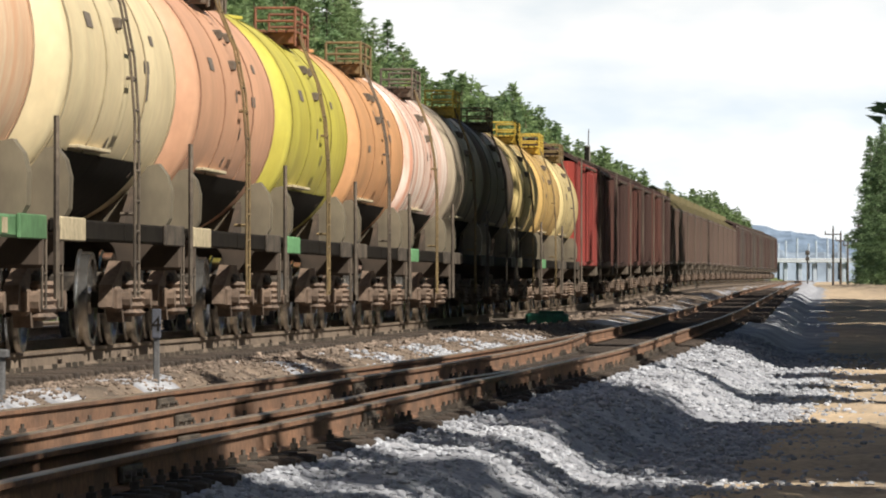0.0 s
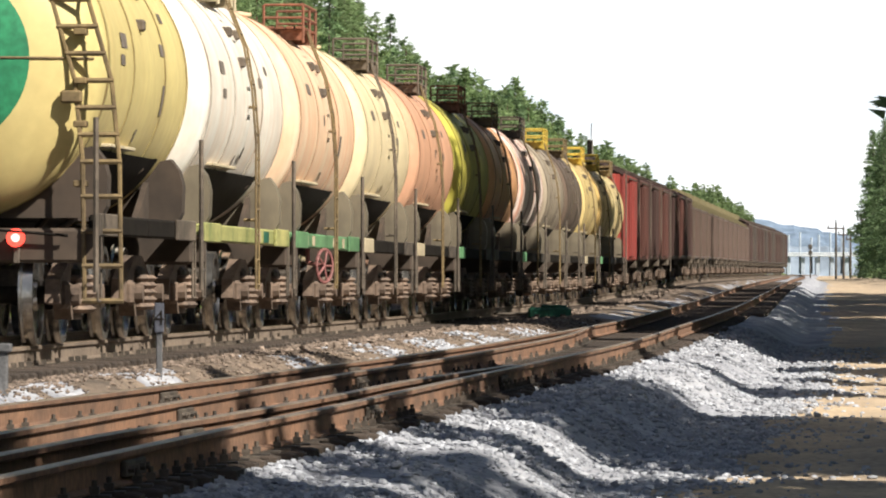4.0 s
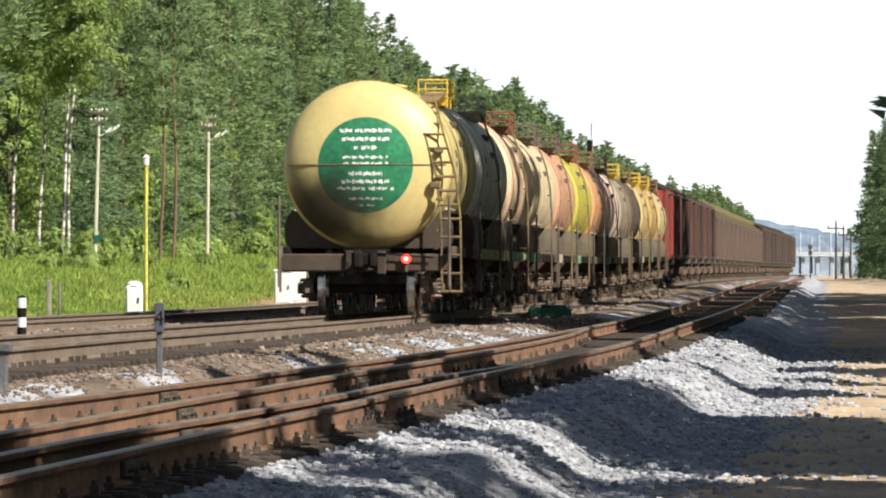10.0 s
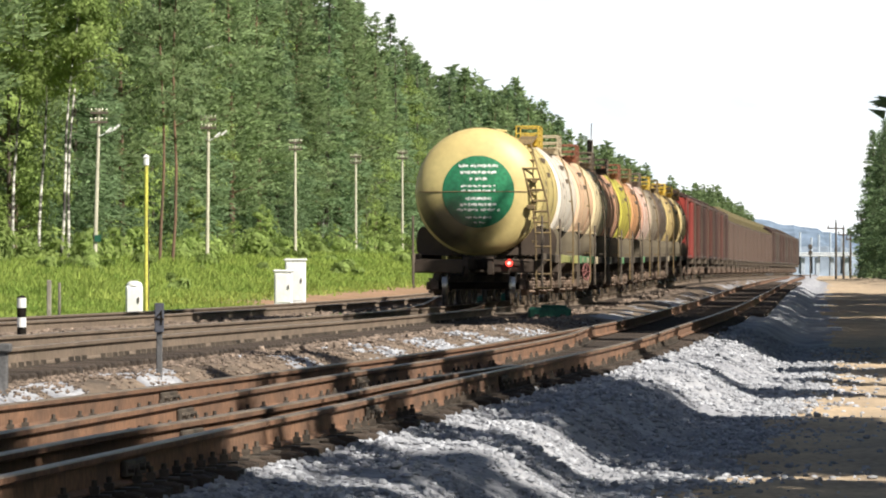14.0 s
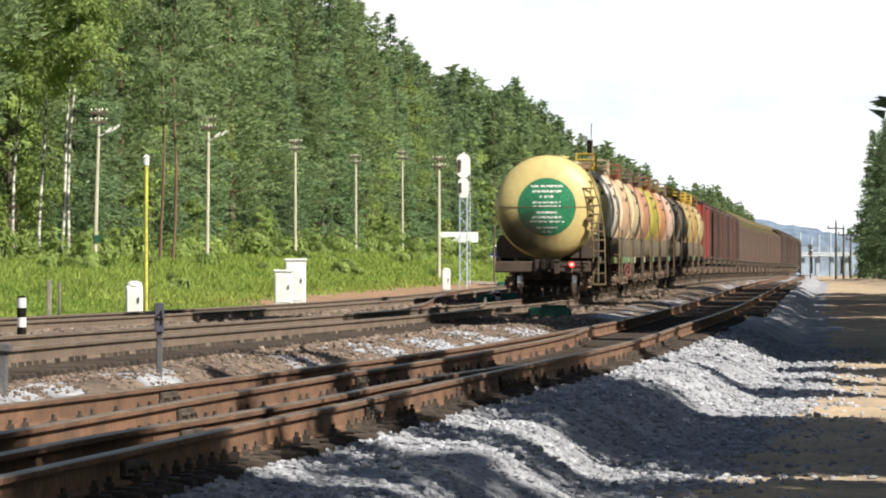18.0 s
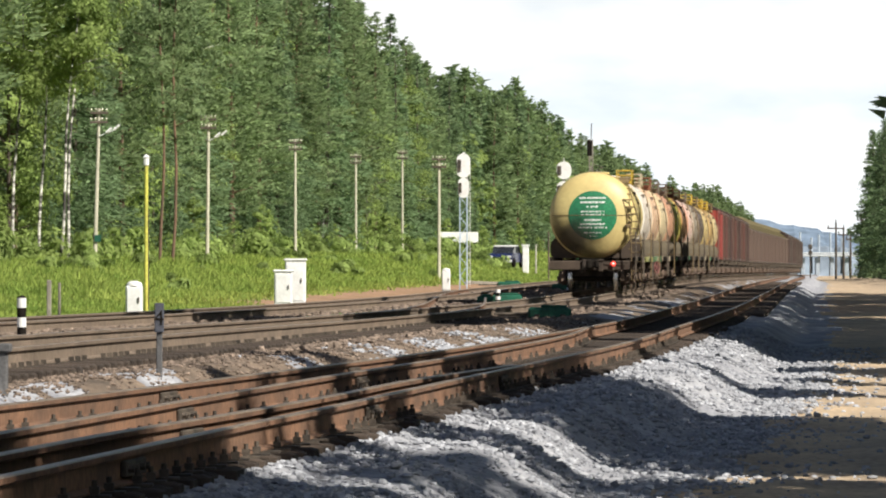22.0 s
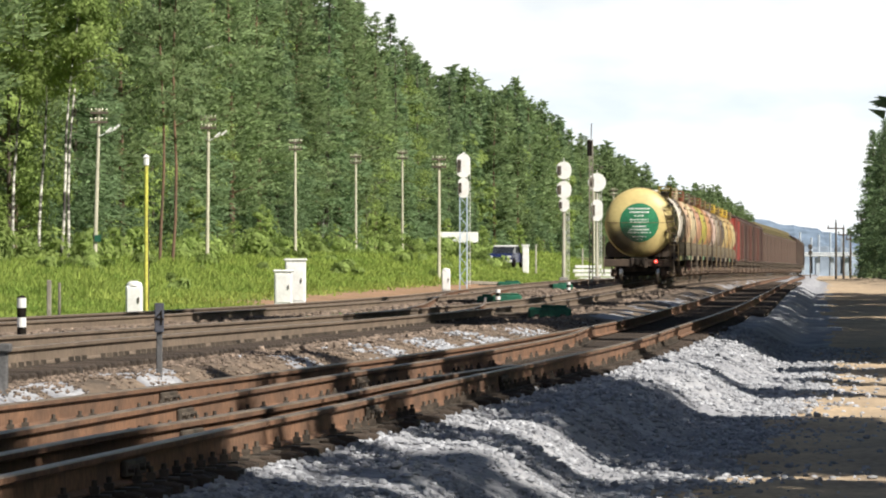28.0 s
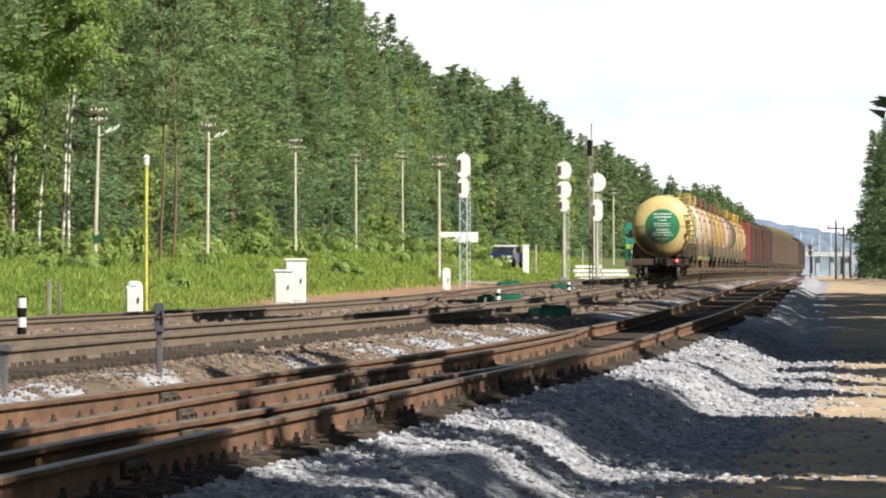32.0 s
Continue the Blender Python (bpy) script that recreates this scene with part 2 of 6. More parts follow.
def ground_z(x, y):
    """Level of the ground."""
    x, y = np.asarray(x, float), np.asarray(y, float)
    v = x - main_x(y)
    d = x - rail_d(y)
    a = x - rail_a(y)
    mz = main_z(y)
    z = mz - 0.245 + 0 * x
    # grass bank rising to the wood
    left = -SIDING - 2.4 - v
    rise = np.interp(y, [100, 280, 315, 440, 520, 900], [1.0, 1.05, 1.25, 1.7, 2.1, 2.2])
    z = z + np.where(left > 0, -0.10 * smooth(left / 1.2) + rise * smooth((left - 1.6) / np.interp(y, [310, 400], [18.4, 10.5])) + 0.02 * np.clip(left - 20, 0, 300), 0)
    z = z + 0.06 * smooth((-v - 2.2) / 0.9) * smooth((v + SIDING + 2.0) / 0.8)
    # low strip between the running line and the near points
    nearz = near_z(y) - 0.26
    w = smooth((v - 1.7) / np.maximum(0.4, (rail_a(y) - 0.7 - main_x(y)) - 1.7))
    mid = z * (1 - w) + nearz * w + 0.10 * np.sin(np.pi * w)
    z = np.where(v > 1.7, mid, z)
    z = np.where(a > -0.7, nearz, z)
    # ballast shoulder, falling to the path on the open side
    fall = 0.05 * smooth((d - 0.25) / 0.3) + 0.38 * smooth((d - 0.7 + 0.22 * ripple(x, y, 0.35)) / 0.95) + 0.05 * ripple(x * 0.6, y, 0.9, 5.0) * smooth(d / 0.8)
    z = np.where(d > 0.25, nearz - fall + 0.16 * smooth((d - 4.5) / 5.0) + 0.01 * np.clip(d - 9, 0, 400), z)
    bump = np.where(d > 0.3, 1.0, np.where((v > 1.6) & (a < -0.6), 0.9, 0.15))
    bump = np.where(left > 0.5, 1.6, bump)
    return z + bump * (0.025 * ripple(x, y, 1.1, 1.0) + 0.014 * ripple(x, y, 3.1, 2.0) + 0.008 * ripple(x, y, 7.3, 3.0))


# ---- mesh tools ----
def quick(name, verts, faces, material, parent=None, mats=None, index=None, smooth_shade=False):
    me = bpy.data.meshes.new(name)
    me.from_pydata(verts, [], faces)
    for m in (mats or [material]):
        me.materials.append(m)
    if index is not None:
        me.polygons.foreach_set("material_index", np.asarray(index, np.int32))
    if smooth_shade:
        me.polygons.foreach_set("use_smooth", np.ones(len(me.polygons), bool))
    me.update()
    ob = new(name, me)
    ob.parent = parent
    return ob


class Shape:
    """Collects simple solids, to be joined into one mesh."""

    def __init__(self):
        self.v, self.f = [], []

    def add(self, verts, faces):
        n = len(self.v)
        self.v += [tuple(p) for p in verts]
        self.f += [tuple(i + n for i in f) for f in faces]
        return self

    def box(self, c, s, b=0.0, m=None):
        """A box with chamfered long edges."""
        x, y, z = (k / 2 for k in s)
        b = min(b, x * 0.8, y * 0.8, z * 0.8)
        if b <= 0:
            vs = [(i, j, k) for k in (-z, z) for i, j in ((-x, -y), (x, -y), (x, y), (-x, y))]
            fs = [(3, 2, 1, 0), (4, 5, 6, 7), (0, 1, 5, 4), (1, 2, 6, 5), (2, 3, 7, 6), (3, 0, 4, 7)]
        else:
            vs = []
            for k, q in ((-z, b), (-z + b, 0), (z - b, 0), (z, b)):
                X, Y = x - q, y - q
                vs += [(-X + b, -Y, k), (X - b, -Y, k), (X, -Y + b, k), (X, Y - b, k), (X - b, Y, k), (-X + b, Y, k), (-X, Y - b, k), (-X, -Y + b, k)]
            fs = [tuple(range(7, -1, -1)), tuple(range(24, 32))]
            fs += [(r * 8 + i, r * 8 + (i + 1) % 8, r * 8 + 8 + (i + 1) % 8, r * 8 + 8 + i) for r in range(3) for i in range(8)]
        m = m or Matrix.Identity(4)
        return self.add([Vector(c) + m.to_3x3() @ Vector(p) for p in vs], fs)

    def rod(self, p, q, r, n=8, r2=None):
        p, q = Vector(p), Vector(q)
        r2 = r if r2 is None else r2
        w = (q - p).normalized()
        u = w.cross(Vector((0, 0, 1)) if abs(w.z) < 0.9 else Vector((1, 0, 0))).normalized()
        t = w.cross(u)
        ring = [(math.cos(2 * math.pi * i / n), math.sin(2 * math.pi * i / n)) for i in range(n)]
        vs = [p + (u * c + t * s) * r for c, s in ring] + [q + (u * c + t * s) * r2 for c, s in ring]
        fs = [(i, (i + 1) % n, n + (i + 1) % n, n + i) for i in range(n)] + [tuple(range(n - 1, -1, -1)), tuple(range(n, 2 * n))]
        return self.add(vs, fs)

    def tube(self, path, r, n=6):
        """A bent rod through the points of a path, in one piece."""
        path = [Vector(p) for p in path]
        vs, fs = [], []
        for i, p in enumerate(path):
            w = (path[min(i + 1, len(path) - 1)] - path[max(i - 1, 0)]).normalized()
            u = w.cross(Vector((0, 1, 0)) if abs(w.y) < 0.9 else Vector((1, 0, 0))).normalized()
            t = w.cross(u)
            vs += [p + (u * math.cos(2 * math.pi * k / n) + t * math.sin(2 * math.pi * k / n)) * r for k in range(n)]
        for i in range(len(path) - 1):
            fs += [(i * n + k, i * n + (k + 1) % n, i * n + n + (k + 1) % n, i * n + n + k) for k in range(n)]
        fs += [tuple(range(n - 1, -1, -1)), tuple(range((len(path) - 1) * n, len(path) * n))]
        return self.add(vs, fs)

    def lathe(self, prof, axis="y", n=32, c=(0, 0, 0), close=False):
        """prof: (along, radius) rows turned about an axis."""
        vs, fs = [], []
        for a, r in prof:
            for i in range(n):
                co, si = r * math.cos(2 * math.pi * i / n), r * math.sin(2 * math.pi * i / n)
                p = {"y": (co, a, si), "x": (a, co, si), "z": (co, si, a)}[axis]
                vs.append((p[0] + c[0], p[1] + c[1], p[2] + c[2]))
        rows = len(prof)
        for j in range(rows if close else rows - 1):
            k = (j + 1) % rows
            for i in range(n):
                fs.append((j * n + i, j * n + (i + 1) % n, k * n + (i + 1) % n, k * n + i))
        return self.add(vs, fs)

    def prism(self, outline, x0, x1):
        """An outline in (y, z), extruded along x."""
        n = len(outline)
        vs = [(x0, y, z) for y, z in outline] + [(x1, y, z) for y, z in outline]
        fs = [tuple(range(n)), tuple(range(2 * n - 1, n - 1, -1))] + [(i, n + i, n + (i + 1) % n, (i + 1) % n) for i in range(n)]
        return self.add(vs, fs)

    def out(self, name, material, parent=None, label="", shade=False):
        me = bpy.data.meshes.new(name)
        me.from_pydata(self.v, [], self.f)
        me.materials.append(material)
        bm = bmesh.new()
        bm.from_mesh(me)
        bmesh.ops.recalc_face_normals(bm, faces=bm.faces)
        bm.to_mesh(me)
        bm.free()
        if shade:
            me.polygons.foreach_set("use_smooth", np.ones(len(me.polygons), bool))
            me.set_sharp_from_angle(angle=radians(40))
        ob = new(name, me)
        ob.parent = parent
        if label:
            ob["label"] = label
        return ob


def root(name, m, label, category, group="", kind=""):
    ob = new(name)
    ob.empty_display_size = 0.2
    ob.matrix_world = m
    return tagged(ob, label, category, group, kind)


# ---- ground ----
M["tan_soil"] = mat("bare_reddish_soil", (0.40, 0.24, 0.15), (0.26, 0.17, 0.095), rough=0.95, scale=0.5, fine=6, bump=0.5, world_space=True)
M["soil"] = mat("bank_soil_and_moss", (0.13, 0.19, 0.04), (0.09, 0.085, 0.04), rough=0.95, scale=0.5, fine=8, bump=0.5, world_space=True)
M["gravel"] = mat("brown_track_gravel", (0.22, 0.165, 0.12), (0.10, 0.078, 0.06), rough=0.95, scale=1.2, fine=22, bump=0.9, world_space=True)
M["sandy"] = mat("pale_crushed_stone", (0.41, 0.415, 0.44), (0.23, 0.235, 0.26), rough=0.95, scale=1.0, fine=16, bump=1.0, world_space=True)
M["path"] = mat("trodden_sand_path", (0.54, 0.41, 0.27), (0.36, 0.28, 0.20), rough=0.95, scale=0.8, fine=14, bump=0.6, world_space=True)


def build_ground():
    ys = np.concatenate((np.linspace(-90, 24, 30, endpoint=False), np.geomspace(24, 700, 330, endpoint=False), np.geomspace(700, 4800, 30)))
    offs = np.concatenate((-np.geomspace(24, 1500, 26)[::-1], np.linspace(-23, -7.4, 34), np.linspace(-7.2, 2.0, 40), np.linspace(2.1, 10.5, 130), np.linspace(10.8, 20, 30), np.geomspace(21, 1500, 26)))
    Y, V = np.meshgrid(ys, offs, indexing="ij")
    X = main_x(Y) + V
    Z = ground_z(X, Y)
    ny, nx = Y.shape
    idx = np.arange(ny * nx).reshape(ny, nx)
    faces = np.stack((idx[:-1, :-1], idx[:-1, 1:], idx[1:, 1:], idx[1:, :-1]), -1).reshape(-1, 4)
    cx = (X[:-1, :-1] + X[1:, 1:]) / 2
    cy = (Y[:-1, :-1] + Y[1:, 1:]) / 2
    v, d, a = cx - main_x(cy), cx - rail_d(cy), cx - rail_a(cy)
    wob = 0.35 * ripple(cx, cy, 0.8) + 0.2 * ripple(cx, cy, 2.3, 1)
    k = np.ones(cx.shape, int)
    k[v < -SIDING - 2.5 + wob * 1.5] = 0
    k[(v < -SIDING - 2.3) & (v > -SIDING - 8.0 + 4 * wob) & (cy > 185) & (cy < 345)] = 4
    k[(v > 1.9 + wob) & (a < -0.4)] = 1
    k[(v < -2.3 + wob) & (v > -3.8 + wob) & (cy < 170) & (ripple(cx, cy, 0.3, 3.0) > -0.2)] = 0
    k[(a > -1.6 + wob) & (a <= 0) & ((cy < 50) | (ripple(cx, cy, 0.5) > 0.45))] = 2
    k[(cy > 58) & (v > 2.2 + wob) & (ripple(cx, cy * 0.35, 0.9, 2.0) > 0.8)] = 2
    k[(cy > 80) & (cy < 98) & (a > -1.0 + wob) & (a <= 0)] = 2
    k[a > 0] = 2
    k[d > 2.3 + wob] = 3
    k[d > 11 + 3 * wob] = 0
    quick("ground", np.stack((X, Y, Z), -1).reshape(-1, 3).tolist(), faces.tolist(), None, mats=[M["soil"], M["gravel"], M["sandy"], M["path"], M["tan_soil"]], index=k.reshape(-1), smooth_shade=True)
    tagged(bpy.data.objects["ground"], "gravel, pale crushed stone and grassy bank along the tracks", "ground", kind="structure")


build_ground()

# ---- tracks ----
RAIL = [(-0.066, -0.18), (0.066, -0.18), (0.066, -0.168), (0.013, -0.15), (0.009, -0.045), (0.036, -0.036), (0.037, -0.008), (0.028, 0), (-0.028, 0), (-0.037, -0.008), (-0.036, -0.036), (-0.009, -0.045), (-0.013, -0.15), (-0.066, -0.168)]


def rail(fx, fz, y0, y1, parent, off=0.0, step=1.0, face="rail"):
    ys = np.arange(y0, y1 + step, step) if step < 3 else np.concatenate((np.arange(y0, min(y1, 120), 1.5), np.geomspace(max(y0, 120), y1, 60)))
    xs, zs = fx(ys), fz(ys)
    tx = np.gradient(xs, ys)
    nrm = np.sqrt(1 + tx**2)
    xs, yy = xs + off / nrm, ys - off * tx / nrm
    n = len(RAIL)
    verts = [(x + p / q, y - p * t / q, z + h) for x, y, z, t, q in zip(xs, yy, zs, tx, nrm) for p, h in RAIL]
    faces, index = [], []
    for j in range(len(ys) - 1):
        for i in range(n):
            faces.append((j * n + i, j * n + (i + 1) % n, (j + 1) * n + (i + 1) % n, (j + 1) * n + i))
            index.append(1 if i in (6, 7, 8) else 0)
    faces += [tuple(range(n)), tuple(range(len(verts) - 1, len(verts) - n - 1, -1))]
    index += [0, 0]
    return quick("rail", verts, faces, None, parent, mats=[M[face], M["rail_top"]], index=index)


def sleeper_mesh(length):
    s = Shape().box((0, 0, 0), (length, 0.25, 0.18), 0.015)
    ob = s.out("sleeper", M["sleeper"])
    me = ob.data
    bpy.data.objects.remove(ob)
    return me


def sleepers(fx, fz, y0, y1, parent, length=2.7, off=0.0, single=300, gap=0.55):
    me = sleeper_mesh(length)
    y, count, v, f = y0, 0, [], []
    base = [tuple(p.co) for p in me.vertices]
    polys = [tuple(p.vertices) for p in me.polygons]
    while y < y1:
        t = float((fx(y + 0.5) - fx(y - 0.5)))
        m = pose(float(fx(y)) + off, y + random.uniform(-0.03, 0.03), float(fz(y)) - 0.18 - 0.092 + random.uniform(-0.006, 0.004), 0, 0, -math.degrees(math.atan(t)) + random.uniform(-1.2, 1.2))
        if count < single:
            ob = new("sleeper", me)
            ob.parent, ob.matrix_world = parent, m
        else:
            n = len(v)
            v += [tuple(m @ Vector(p)) for p in base]
            f += [tuple(i + n for i in p) for p in polys]
        count += 1
        y += gap
    if v:
        tagged(quick("far_sleepers", v, f, M["sleeper"], parent), kind="stuff")


main_track = root("main_track", Matrix.Identity(4), "straight running line of rusty rails on dark wooden sleepers", "railway track", kind="structure")

for o in (-0.76, 0.76):
    rail(main_x, main_z, 14, 2400, main_track, o, step=5, face="rail_dusty")
siding = root("second_track", Matrix.Identity(4), "second running line beside the wood, rusty rails on sleepers", "railway track", kind="structure")
for o in (-0.76, 0.76):
    rail(lambda y: main_x(y) - SIDING, main_z, 30, 1400, siding, o, step=5, face="rail_dusty")
points_track = root("points_track", Matrix.Identity(4), "rusty set of points with four rails close to the path", "railway points", kind="structure")
rail(rail_a, near_z, 16, 1100, points_track, step=5)
rail(rail_d, near_z, 16, 1100, points_track, step=5)
rail(rail_b, near_z, 16, 97, points_track)
rail(rail_c, near_z, 15, 61, points_track)
crossover = root("crossover_track", Matrix.Identity(4), "crossover of rusty rails between the two running lines", "railway points", kind="structure")
cross_x = lambda y: main_x(y) - SIDING * smooth((np.asarray(y, float) - 112) / 130)
for o in (-0.76, 0.76):
    rail(cross_x, lambda y: main_z(y) - 0.006, 118, 236, crossover, o)
# ---- the goods train ----
TANKS = [  # paint, spill colour, streaks, oily patches, words
    ("cream", (0.70, 0.58, 0.25), (0.46, 0.32, 0.13), 0.3, 0.08, "pale cream-yellow tank wagon with a round green sign on its end"),
    ("white", (0.86, 0.82, 0.73), (0.62, 0.42, 0.28), 0.4, 0.12, "off-white tank wagon with orange spill streaks"),
    ("apricot", (0.82, 0.63, 0.44), (0.66, 0.28, 0.13), 0.5, 0.08, "apricot tank wagon with rusty red streaks"),
    ("ivory", (0.80, 0.67, 0.42), (0.58, 0.44, 0.27), 0.4, 0.16, "ivory tank wagon with dark grime rings"),
    ("salmon", (0.68, 0.38, 0.24), (0.46, 0.24, 0.15), 0.4, 0.15, "salmon-pink tank wagon, dusty and faded"),
    ("lemon", (0.60, 0.54, 0.10), (0.36, 0.28, 0.05), 0.5, 0.2, "lemon-yellow tank wagon with grimy rings"),
    ("orange", (0.72, 0.38, 0.18), (0.42, 0.21, 0.11), 0.4, 0.2, "faded orange tank wagon with dusty sides"),
    ("rust_white", (0.66, 0.34, 0.24), (0.86, 0.78, 0.70), 0.95, 0.1, "rust-red tank wagon splashed with white"),
    ("grey_brown", (0.46, 0.38, 0.28), (0.12, 0.09, 0.07), 0.7, 0.4, "grey-brown tank wagon streaked with oil"),
    ("umber", (0.17, 0.12, 0.09), (0.05, 0.04, 0.03), 0.6, 0.5, "dark umber oil-blackened tank wagon"),
    ("butter", (0.72, 0.56, 0.24), (0.36, 0.22, 0.10), 0.5, 0.25, "butter-yellow tank wagon with a side ladder"),
    ("honey", (0.66, 0.44, 0.16), (0.30, 0.17, 0.08), 0.5, 0.3, "honey-coloured tank wagon with oily stains"),
    ("straw", (0.74, 0.60, 0.30), (0.38, 0.24, 0.12), 0.45, 0.25, "straw-coloured tank wagon with brown streaks"),
]
TANK_WORDS = [row[5] for row in TANKS]
TANK_MATS = [tank_mat(n + "_tank_paint", c, d, s, low=o) for n, c, d, s, o, _ in TANKS]
STRAP_MATS = [mat(n + "_grimy_strap_paint", tuple(0.62 * a for a in c), tuple(0.4 * a for a in d), rough=0.6, scale=0.9, fine=8, bump=0.05, mix=0.9) for n, c, d, s, o, _ in TANKS]
TANK_L, R, AXIS = 11.37, 1.5, 2.66
TAIL_L = 9.4  # the tail wagon is a shorter one


def bogie(y, parent, detail=True):
    """A two-axle bogie with cast side frames, springs and wheelsets."""
    b = Shape().box((0, y, 0.62), (2.3, 0.42, 0.26), 0.04).rod((0, y, 0.7), (0, y, 0.86), 0.22, 12).out("bogie", M["steel_dark"], parent)
    for sx in (-1.02, 1.02):
        fr = Shape()
        fr.prism([(y - 1.25, 0.40), (y - 1.18, 0.62), (y - 0.7, 0.74), (y - 0.35, 0.86), (y + 0.35, 0.86), (y + 0.7, 0.74), (y + 1.18, 0.62), (y + 1.25, 0.40), (y + 0.95, 0.38), (y + 0.7, 0.52), (y + 0.42, 0.6), (y + 0.34, 0.72), (y - 0.34, 0.72), (y - 0.42, 0.6), (y - 0.7, 0.52), (y - 0.95, 0.38)], sx - 0.07, sx + 0.07)
        fr.prism([(y - 0.62, 0.52), (y - 0.4, 0.24), (y + 0.4, 0.24), (y + 0.62, 0.52), (y + 0.5, 0.52), (y + 0.34, 0.33), (y - 0.34, 0.33), (y - 0.5, 0.52)], sx - 0.08, sx + 0.08)
        fr.out("side_frame", M["bogie_dust"], b)
        for dy in (-0.19, 0.0, 0.19):
            Shape().lathe([(0.30 + k * 0.036, 0.062 if k % 2 == 0 else 0.108) for k in range(11)], "z", 8, (sx * 1.13, y + dy * 1.25, 0)).out("spring", M["spring"], b)
        if detail:
            for dy in (-0.925, 0.925):
                Shape().box((sx * 1.06, y + dy, 0.475), (0.16, 0.3, 0.26), 0.04).rod((sx * 1.12, y + dy, 0.475), (sx * 1.22, y + dy, 0.475), 0.1, 10).out("axle_box", M["bogie_dust"], b)
            for dy in (-0.42, 0.42):
                Shape().box((sx * 0.76, y + dy, 0.5), (0.08, 0.05, 0.34), 0.01).out("brake_shoe", M["black"], b)
    return b


WHEEL = [(-0.065, 0.08), (-0.065, 0.14), (-0.02, 0.16), (-0.03, 0.39), (-0.065, 0.41), (-0.065, 0.475), (0.03, 0.478), (0.05, 0.505), (0.065, 0.505), (0.065, 0.41), (0.03, 0.39), (0.02, 0.16), (0.1, 0.13), (0.1, 0.08)]


def wheelset(y, parent):
    s = Shape().rod((-1.1, 0, 0), (1.1, 0, 0), 0.085, 12)
    axle_faces = len(s.f)
    s.lathe([(0.79 - a, r) for a, r in WHEEL], "x", 20).lathe([(-0.79 + a, r) for a, r in WHEEL], "x", 20)
    for k in range(3):  # paint marks and lightening holes
        a = k * 2.094
        for sx in (-0.83, 0.83):
            s.box((sx, 0.28 * math.cos(a), 0.28 * math.sin(a)), (0.02, 0.05, 0.05), 0.004)
    ob = s.out("wheelset", M["wheel"], parent, shade=True)
    ob.data.materials.append(M["black"])
    for p in ob.data.polygons[:axle_faces]:
        p.material_index = 1
    ob.location = (0, y, 0.475)
    return ob


def coupler(sy, parent, L):
    s = Shape().box((0, sy * (L / 2 - 0.35), 0.98), (0.22, 0.7, 0.22), 0.03)
    s.box((-0.10, sy * (L / 2 + 0.0), 0.98), (0.2, 0.26, 0.36), 0.06).box((0.16, sy * (L / 2 - 0.06), 0.98), (0.16, 0.2, 0.3), 0.05)
    s.rod((0.2, sy * (L / 2 - 0.5), 1.1), (1.2, sy * (L / 2 - 0.52), 1.02), 0.016, 6)
    s.out("coupler", M["black"], parent)
    h = Shape()
    p = Vector((-0.32, sy * (L / 2 - 0.52), 0.92))
    for k in range(5):
        q = p + Vector((-0.01, sy * 0.1, -0.09 + 0.025 * k))
        h.rod(p, q, 0.03, 8)
        p = q
    h.out("brake_hose", M["black"], parent)


